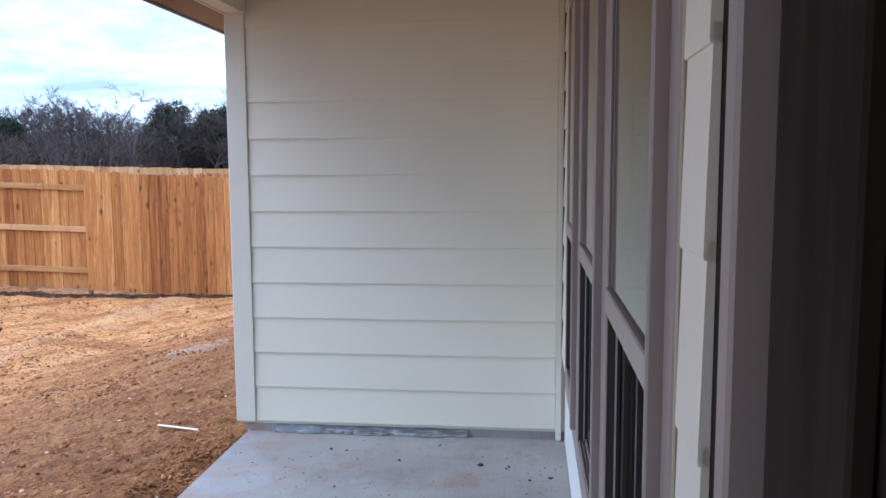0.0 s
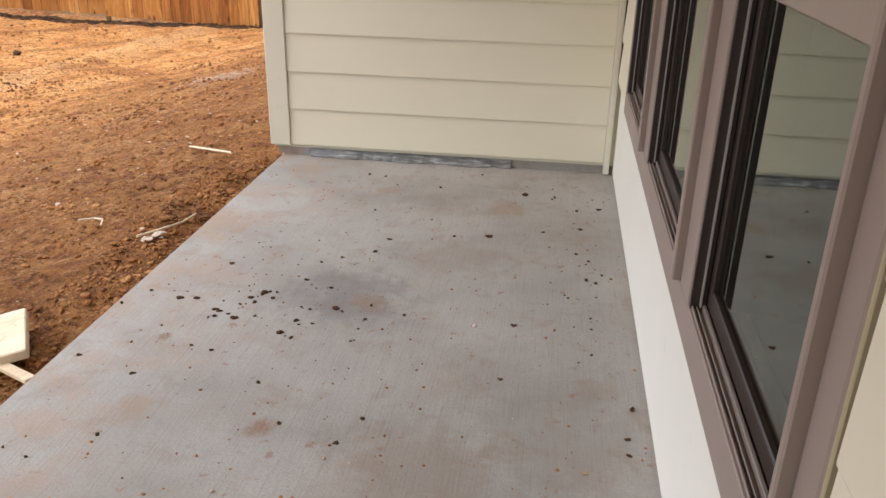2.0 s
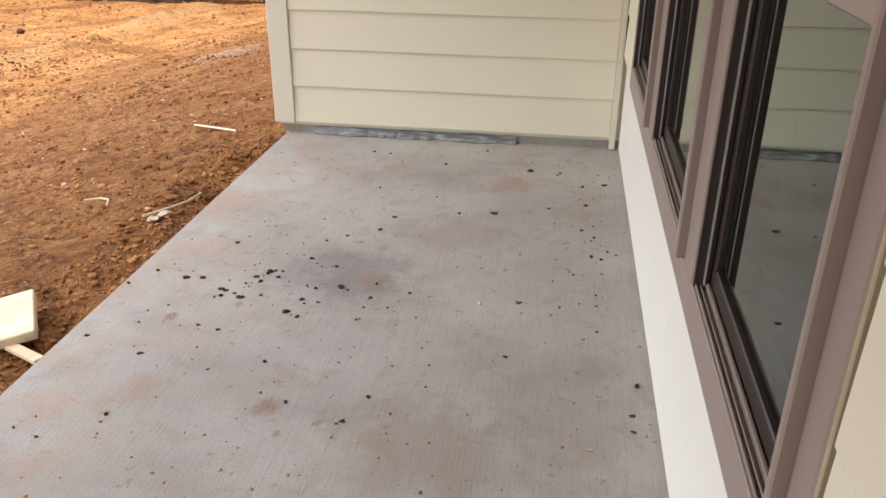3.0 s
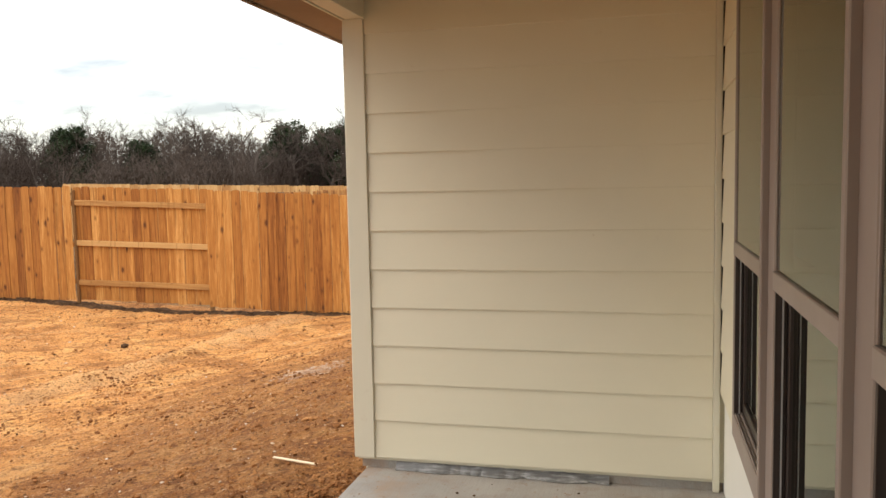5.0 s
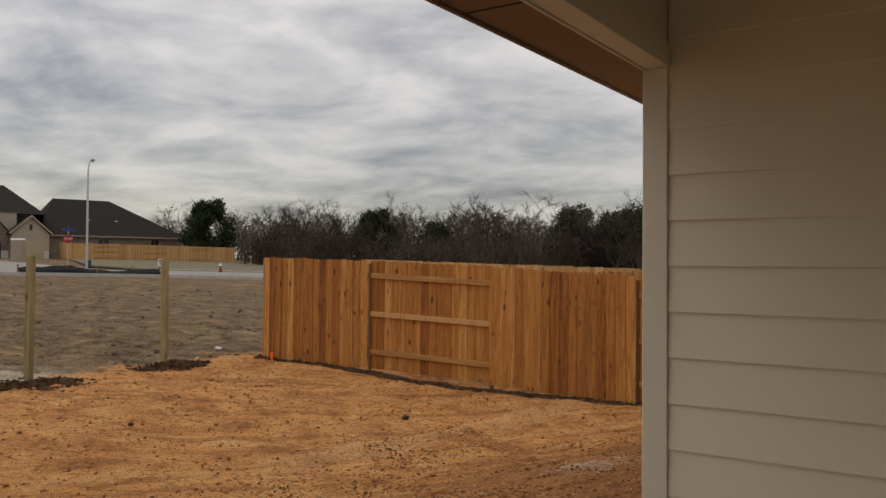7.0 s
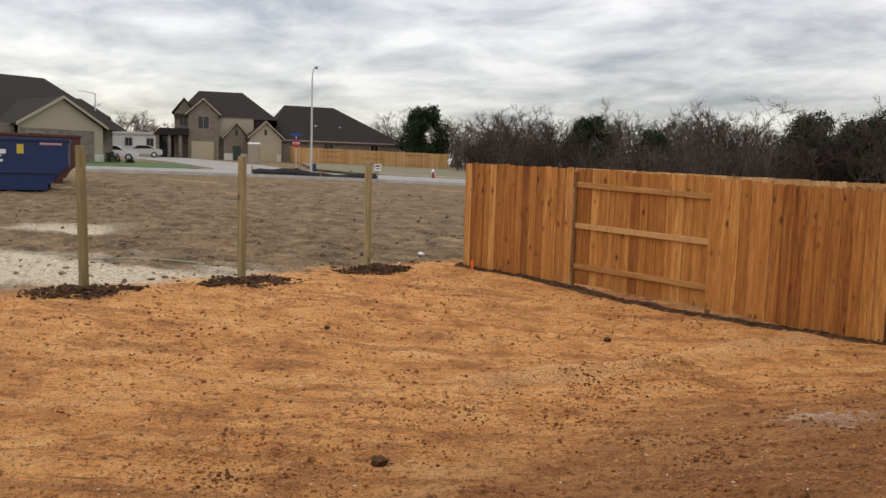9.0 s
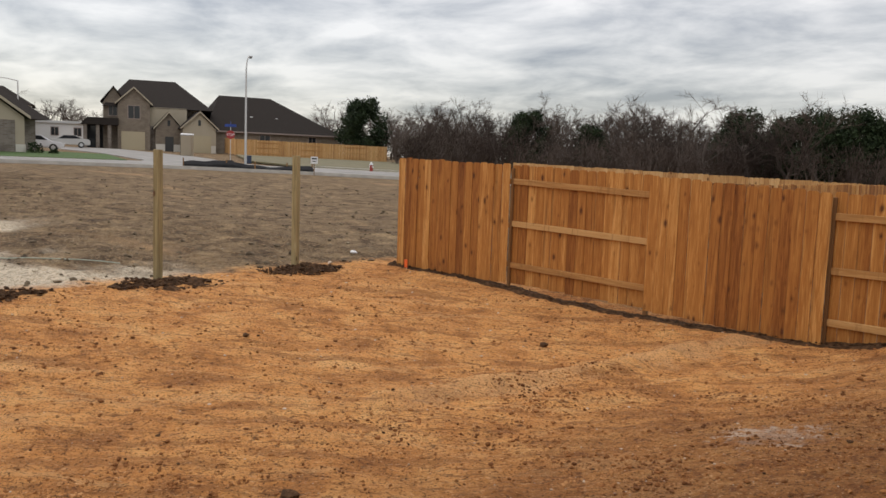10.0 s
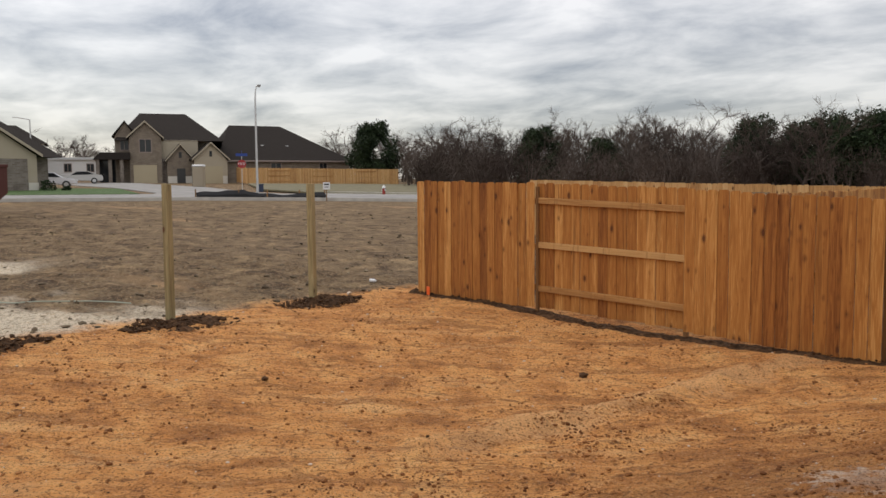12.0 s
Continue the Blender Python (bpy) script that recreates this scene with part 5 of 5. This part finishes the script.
for u, z in ((5.9, 4.9), (9.3, 4.85), (11.6, 4.7)):
    part("roof_vent", box((u, 2.2, z - 0.4), (u + 0.4, 2.8, z + 0.02), 0.05), M_STEEL, B)
for u0, u1, v, eave, peak, vent in ((-3.7, 0.3, -3.0, 2.75, 4.75, True), (-6.6, -3.5, -1.2, 2.6, 4.6, True)):
    part("gable_wall", gable_wall(u0, u1, v, eave, peak, -1), M_STUCCO if v < -2 else M_BRICK_TAN, B)
    part("side_wall", boxes(((u0, v + 0.122, -1), (u0 + 0.12, 3, eave)), ((u1 - 0.12, v + 0.122, -1), (u1, -0.002, eave))), M_BRICK_TAN, B)
    part("roof", gable_roof(u0, u1, v, 6.0, eave, peak), M_ROOF, B)
    rake(B, u0, u1, v, eave, peak)
    part("gable_vent", box(((u0 + u1) / 2 - 0.16, v - 0.03, eave + 0.4), ((u0 + u1) / 2 + 0.16, v - 0.002, eave + 1.1)), M_DARKWIN, B)
    part("stone_base", box((u0 + 0.02, v - 0.06, -1), (u1 - 0.02, v - 0.003, 0.75)), M_STONE, B)
part("garage_door", box((-3.1, -3.08, -0.6), (-0.3, -3.062, 1.95)), M_GARAGE, B)
part("entry_door", box((-5.5, -1.29, -0.5), (-4.5, -1.262, 1.7)), M_DARKWIN, B)

# two-storey house
A = thing("house", (-98.9, 41.4, land1(-99, 44) + 0.05), "two-storey brick and stucco house with dark gabled roofs", "house", "", "", math.degrees(math.atan2(0.86, 0.42)))
part("wall", box((2.0, 2.2, -1), (12.2, 12, 5.3)), M_BRICK_TAN, A)
part("stucco_wall", box((6.6, 1.0, 2.9), (10.9, 2.195, 5.2)), M_STUCCO, A)
part("lower_wall", box((6.6, 1.0, -1), (10.9, 2.195, 2.895)), M_BRICK_GREY, A)
part("roof", hip_roof(1.6, 13.6, 1.4, 12.4, 5.1, 8.9, 4.0, 9.6), M_ROOF, A)
part("gable_wall", gable_wall(2.9, 6.6, 0.4, 5.4, 7.3, -1), M_BRICK_TAN, A)
part("roof", gable_roof(2.9, 6.6, 0.4, 6.5, 5.4, 7.3), M_ROOF, A)
rake(A, 2.9, 6.6, 0.4, 5.4, 7.3)
part("gable_wall", gable_wall(1.2, 3.6, 1.6, 5.6, 7.4, -1), M_BRICK_TAN, A)
part("roof", gable_roof(1.2, 3.6, 1.6, 7.0, 5.6, 7.4), M_ROOF, A)
win(A, 4.75, 3.7, 1.3, 1.5, 0.4)
win(A, 2.3, 4.0, 0.9, 1.2, 1.6)
part("garage_door", box((3.3, 0.30, -0.6), (6.0, 0.392, 2.1)), M_GARAGE, A)
part("porch_roof", prism([(-1.2, 2.75), (3.0, 2.75), (3.0, 3.6), (-0.4, 3.6)], -0.4, 3.0, 1), M_ROOF, A)
for u in (-0.9, 0.5, 1.8):
    part("porch_post", box((u, -0.2, -1), (u + 0.4, 0.2, 2.748), 0.02), M_BRICK_GREY, A)
part("porch_back", box((-0.8, 2.6, -1), (1.19, 2.9, 2.74)), M_DARKWIN, A)

# house close to the skips
C = thing("house", (-65.1, 22.95, land1(-65, 20) + 0.08), "house with grey brick base, beige gable and dark roof", "house", "", "", 100)
part("gable_wall", gable_wall(-6.3, 0.0, 0, 2.7, 4.75, -1), M_STUCCO, C)
part("brick_face", box((-6.2, -0.10, -1), (-0.75, -0.004, 2.45)), M_BRICK_GREY, C)
part("side_wall", box((-0.14, 0.124, -1), (0.0, 9, 2.7)), M_STUCCO, C)
part("corner_base", box((-0.72, -0.09, -1), (0.03, -0.005, 0.7)), M_STONE, C)
part("roof", gable_roof(-6.3, 0, 0, 9, 2.7, 4.75), M_ROOF, C)
rake(C, -6.3, 0, 0, 2.7, 4.75)
part("wall", box((-22, 0.6, -1), (-6.32, 14, 2.75)), M_BRICK_GREY, C)
part("roof", hip_roof(-24, 3.4, 3.5, 19.5, 2.74, 7.2, -18.0, 0.9), M_ROOF, C)
part("wall", box((0.05, 4.0, -1), (3.0, 19.0, 2.73)), M_BRICK_GREY, C)
win(C, -5.2, 1.65, 1.0, 0.45, -0.10)
part("green_door", box((-8.1, 0.55, -0.5), (-6.9, 0.598, 1.9)), M_TOILETDK, C)
part("roof_vent", box((-9.6, 4.0, 4.0), (-9.2, 4.5, 4.7), 0.05), M_BLACK, C)
for x, y in ((-64.6, 23.5), (-64.0, 24.6)):
    sh = thing("shrub", (x, y, land1(x, y)), "low dark shrub by the house corner", "shrub", "corner shrubs")
    g = np.random.default_rng(int(-x * 10))
    vs, fs = [], []
    for i in range(260):
        p = g.normal(0, 1, 3)
        p = p / np.linalg.norm(p) * np.array([0.5, 0.5, 0.5]) * (1.0 if y < 24 else 0.5) * g.uniform(0.6, 1.1) + (0, 0, 0.45 if y < 24 else 0.2)
        for q_ in range(3):
            vs.append((p + g.normal(0, 0.09, 3)).tolist())
        fs.append((3 * i, 3 * i + 1, 3 * i + 2))
    me = bpy.data.meshes.new("foliage")
    me.from_pydata(vs, [], fs)
    me.materials.append(M_LEAF)
    part("foliage", me, None, sh)

# pale buildings far down the street
D = thing("building", (-124.0, 41.5, land1(-124, 45) + 0.2), "long low pale building under construction", "building", "", "", 69)
part("wall", box((0, 0, -1), (9.8, 8, 2.6)), M_WHITEWALL, D)
part("roof", prism([(-0.3, 2.6), (10.1, 2.6), (9.9, 2.95), (-0.1, 2.95)], -0.3, 8.3, 1), M_STEEL, D)
for u in (1.2, 4.4, 7.4):
    win(D, u, 0.9, 0.9, 1.1, 0)
E2 = thing("house", (-118.0, 31.0, land1(-118, 33) + 0.2), "two-storey house wrapped in white sheeting with a dark roof", "house", "", "", 70)
part("wall", box((0, 0, -1), (9.5, 8, 4.6)), M_WHITEWALL, E2)
part("roof", hip_roof(0, 9.5, 0, 8, 4.6, 7.2, 3.4, 6.1), M_ROOF, E2)
for u in (5.2, 6.6, 8.0):
    win(E2, u, 3.1, 0.9, 1.2, 0)
pl = thing("street_lamp", (-99.5, 33.5, land1(-99, 34)), "distant pale steel lamp pole", "street lamp")
part("pole", tube([(0, 0, 0), (0, 0, 7.2)], [0.09, 0.07], 8), M_STEEL, pl)
part("arm", tube([(0, 0, 7.18), (-0.3, -1.2, 7.4), (-0.4, -1.7, 7.4)], [0.06, 0.05, 0.05], 6), M_STEEL, pl)

# the far fence in front of the single-storey house
fence3 = thing("fence", (0, 0, 0), "distant new cedar fence across the street", "fence")
q0, q1 = Vector((-86.0, 53.0)), Vector((-74.8, 67.2))
n = 7
d = (q1 - q0) / n
for s in range(n):
    q = q0 + d * s
    far_panel(fence3, (q.x, q.y, land1(*q) + 0.12), math.degrees(math.atan2(d.y, d.x)), d.length, 16, s % 2 == 1, 1.86, M_CEDARPALE)
q2 = Vector((-92.5, 55.5))
d = (q2 - q0) / 3
for s in range(3):
    q = q0 + d * (s + 1)
    far_panel(fence3, (q.x, q.y, land1(*q) + 0.12), math.degrees(math.atan2(-d.y, -d.x)), d.length, 16, False, 1.9, M_CEDARPALE)

# ---- the woods ----


def bare_tree(seed, height):
    """Trunk and limbs as one mesh, fine twigs as another."""
    r = random.Random(seed)
    big, fine = bmesh.new(), ([], [])

    def twig(p, q, w):
        d = (q - p).normalized()
        s = d.orthogonal().normalized() * w
        k = d.cross(s).normalized() * w
        n = len(fine[0])
        fine[0].extend([tuple(p + s), tuple(p - 0.5 * s + 0.87 * k), tuple(p - 0.5 * s - 0.87 * k), tuple(q)])
        fine[1].extend([(n, n + 1, n + 3), (n + 1, n + 2, n + 3), (n + 2, n, n + 3)])

    def grow(p, d, length, rad, level):
        pts, rads = [p], [rad]
        steps = 3 if level < 3 else 2
        for i in range(steps):
            d = (d + Vector((r.gauss(0, 0.20), r.gauss(0, 0.20), r.gauss(0.04, 0.12)))).normalized()
            p = p + d * length / steps
            pts.append(p)
            rads.append(rad * (1 - 0.5 * (i + 1) / steps))
        tube(pts, rads, 5 if level < 2 else 3, False, big)
        kids = (r.randint(4, 6) if level == 0 else r.randint(3, 4)) if level < 3 else 0
        for i in range(kids):
            t = r.uniform(0.3, 1.0)
            k = min(int(t * steps), steps - 1)
            base = pts[k].lerp(pts[k + 1], t * steps - k)
            nd = (d + Vector((r.gauss(0, 0.75), r.gauss(0, 0.75), r.gauss(0.12, 0.4)))).normalized()
            grow(base, nd, length * r.uniform(0.5, 0.72), rads[k] * 0.48, level + 1)
        if level >= 2:
            for i in range(15 if level == 3 else 6):
                t = r.random()
                k = min(int(t * steps), steps - 1)
                base = pts[k].lerp(pts[k + 1], t * steps - k)
                nd = (d + Vector((r.gauss(0, 0.7), r.gauss(0, 0.7), r.gauss(0.1, 0.5)))).normalized()
                twig(base, base + nd * length * r.uniform(0.3, 0.7), 0.010)

    grow(Vector((0, 0, -0.2)), Vector((r.gauss(0, 0.08), r.gauss(0, 0.08), 1)).normalized(), height * 0.44, height * 0.022, 0)
    me2 = bpy.data.meshes.new("twigs")
    me2.from_pydata(fine[0], [], fine[1])
    me2.materials.append(M_TWIG)
    return mesh_of("trunk", big, M_BARK), me2


def evergreen(seed, h, w):
    g = np.random.default_rng(seed)
    tr = tube([(0, 0, -0.2), (0.1, 0, h * 0.3), (0, 0.1, h * 0.7)], [0.22, 0.17, 0.07], 7)
    for i in range(7):
        a = g.uniform(0, 6.28)
        z = h * g.uniform(0.2, 0.6)
        tube([(0, 0, z), (0.5 * w * 0.5 * math.cos(a), 0.5 * w * 0.5 * math.sin(a), z + 0.6), (0.9 * w * 0.5 * math.cos(a), 0.9 * w * 0.5 * math.sin(a), z + 1.0)], [0.08, 0.05, 0.02], 4, False, tr)
    vs, fs = [], []
    blobs = []
    for i in range(34):
        a, t = g.uniform(0, 6.28), g.uniform(0.02, 1.0)
        rr = 0.5 * w * (math.sin(math.pi * min(1.0, 0.22 + 0.74 * t)) ** 0.7) * g.uniform(0.35, 0.85)
        blobs.append((rr * math.cos(a), rr * math.sin(a), h * (0.16 + 0.76 * t), 0.13 * w * g.uniform(0.8, 1.5)))
    for bx, by, bz, br in blobs:
        for j in range(420):
            p = g.normal(0, 1, 3)
            p = p / np.linalg.norm(p) * br * g.uniform(0.55, 1.15) + (bx, by, bz)
            n = len(vs)
            s = g.uniform(0.07, 0.15)
            for q_ in range(3):
                vs.append((p + g.normal(0, s, 3)).tolist())
            fs.append((n, n + 1, n + 2))
    me = bpy.data.meshes.new("crown")
    me.from_pydata(vs, [], fs)
    me.materials.append(M_LEAF)
    return mesh_of("trunk", tr, M_BARK), me


def tree(name, meshes, at, scale, yaw, label, group):
    o = thing(name, at, label, "tree", group, "", yaw)
    o.scale = (scale, scale, scale)
    part("trunk", meshes[0], None, o)
    part("crown", meshes[1], None, o)
    return o


VAR = [bare_tree(100 + i, 7.4) for i in range(7)]
rt = random.Random(21)
for i in range(170):
    t = (i + rt.uniform(-0.4, 0.4)) / 169
    az = radians(53 - 41 * t)
    dist = rt.uniform(92, 124) if az < radians(47.5) else rt.uniform(122, 134)
    x, y = -0.6 - dist * math.sin(az), 2 + dist * math.cos(az)
    tree("bare_tree", VAR[i % 7], (x, y, land1(x, y) - 0.1), (1.55 if t > 0.35 else 1.35) * rt.uniform(0.78, 1.12), rt.uniform(0, 360), "leafless grey-brown winter tree in the woods", "woods")
for i in range(36):
    x, y = -150 + rt.uniform(-12, 12), 46 + 0.95 * i + rt.uniform(-2, 2)
    tree("bare_tree", VAR[i % 7], (x, y, land1(x, y) - 0.1), rt.uniform(0.95, 1.45), rt.uniform(0, 360), "leafless winter tree behind the houses", "trees behind the houses")
EV = [evergreen(5, 7.6, 7.0), evergreen(6, 8.4, 7.4)]
for x, y, sc, v in ((-83.5, 70.6, 1.06, 0), (-63.4, 80.0, 0.95, 0), (-44.0, 97.5, 1.04, 1), (-34.6, 95.5, 1.03, 1), (-31.0, 97.0, 1.06, 1), (-57.5, 85.0, 0.78, 0), (-38.0, 96.5, 1.05, 0), (-28.0, 98.0, 1.03, 0), (-25.0, 97.0, 1.05, 1)):
    tree("evergreen_tree", EV[v], (x, y, land1(x, y) - 0.1), sc, rt.uniform(0, 360), "dark green evergreen tree among bare trees", "evergreens")
# tangled undergrowth: rounded crowns of short crossing twigs
g = np.random.default_rng(77)
vs, fs = [], []
for i in range(330):
    az = radians(g.uniform(11, 48.0))
    dist = g.uniform(86, 120)
    x, y = -0.6 - dist * math.sin(az), 2 + dist * math.cos(az)
    z = land1(x, y)
    tall = g.uniform(3.2, 6.4) * (1 + 0.3 * noise.noise(Vector((az * 24, dist * 0.05, 0)))) * (0.85 if dist < 95 else 1.05)
    wide = g.uniform(1.3, 2.6)
    for j in range(270):
        p = g.normal(0, 1, 3)
        p = p / np.linalg.norm(p) * g.random() ** 0.45
        c0 = np.array([x + p[0] * wide, y + p[1] * wide, z + tall * (0.5 + 0.48 * p[2])])
        d = np.array([p[0] * 0.8, p[1] * 0.8, 0.35 + 0.5 * p[2]]) + g.normal(0, 0.55, 3)
        d *= g.uniform(0.4, 1.1) / np.linalg.norm(d)
        w = g.uniform(0.008, 0.026)
        n = len(vs)
        vs += [tuple(c0 + (-w, 0, 0)), tuple(c0 + (w, w, 0)), tuple(c0 + (0, -w, w)), tuple(c0 + d)]
        fs += [(n, n + 1, n + 3), (n + 1, n + 2, n + 3), (n + 2, n, n + 3)]
    for j in range(5):
        r1 = g.normal(0, 0.45, 2) * wide
        w = g.uniform(0.03, 0.07)
        n = len(vs)
        vs += [(x - w, y, z - 0.1), (x + w, y + w, z - 0.1), (x, y - w, z - 0.1), (x + r1[0], y + r1[1], z + tall * g.uniform(0.6, 0.95))]
        fs += [(n, n + 1, n + 3), (n + 1, n + 2, n + 3), (n + 2, n, n + 3)]
me = bpy.data.meshes.new("undergrowth")
me.from_pydata(vs, [], fs)
me.materials.append(M_TWIG)
tagged(new("undergrowth", me), "tangled leafless brush at the wood's edge", "undergrowth", "", "stuff")
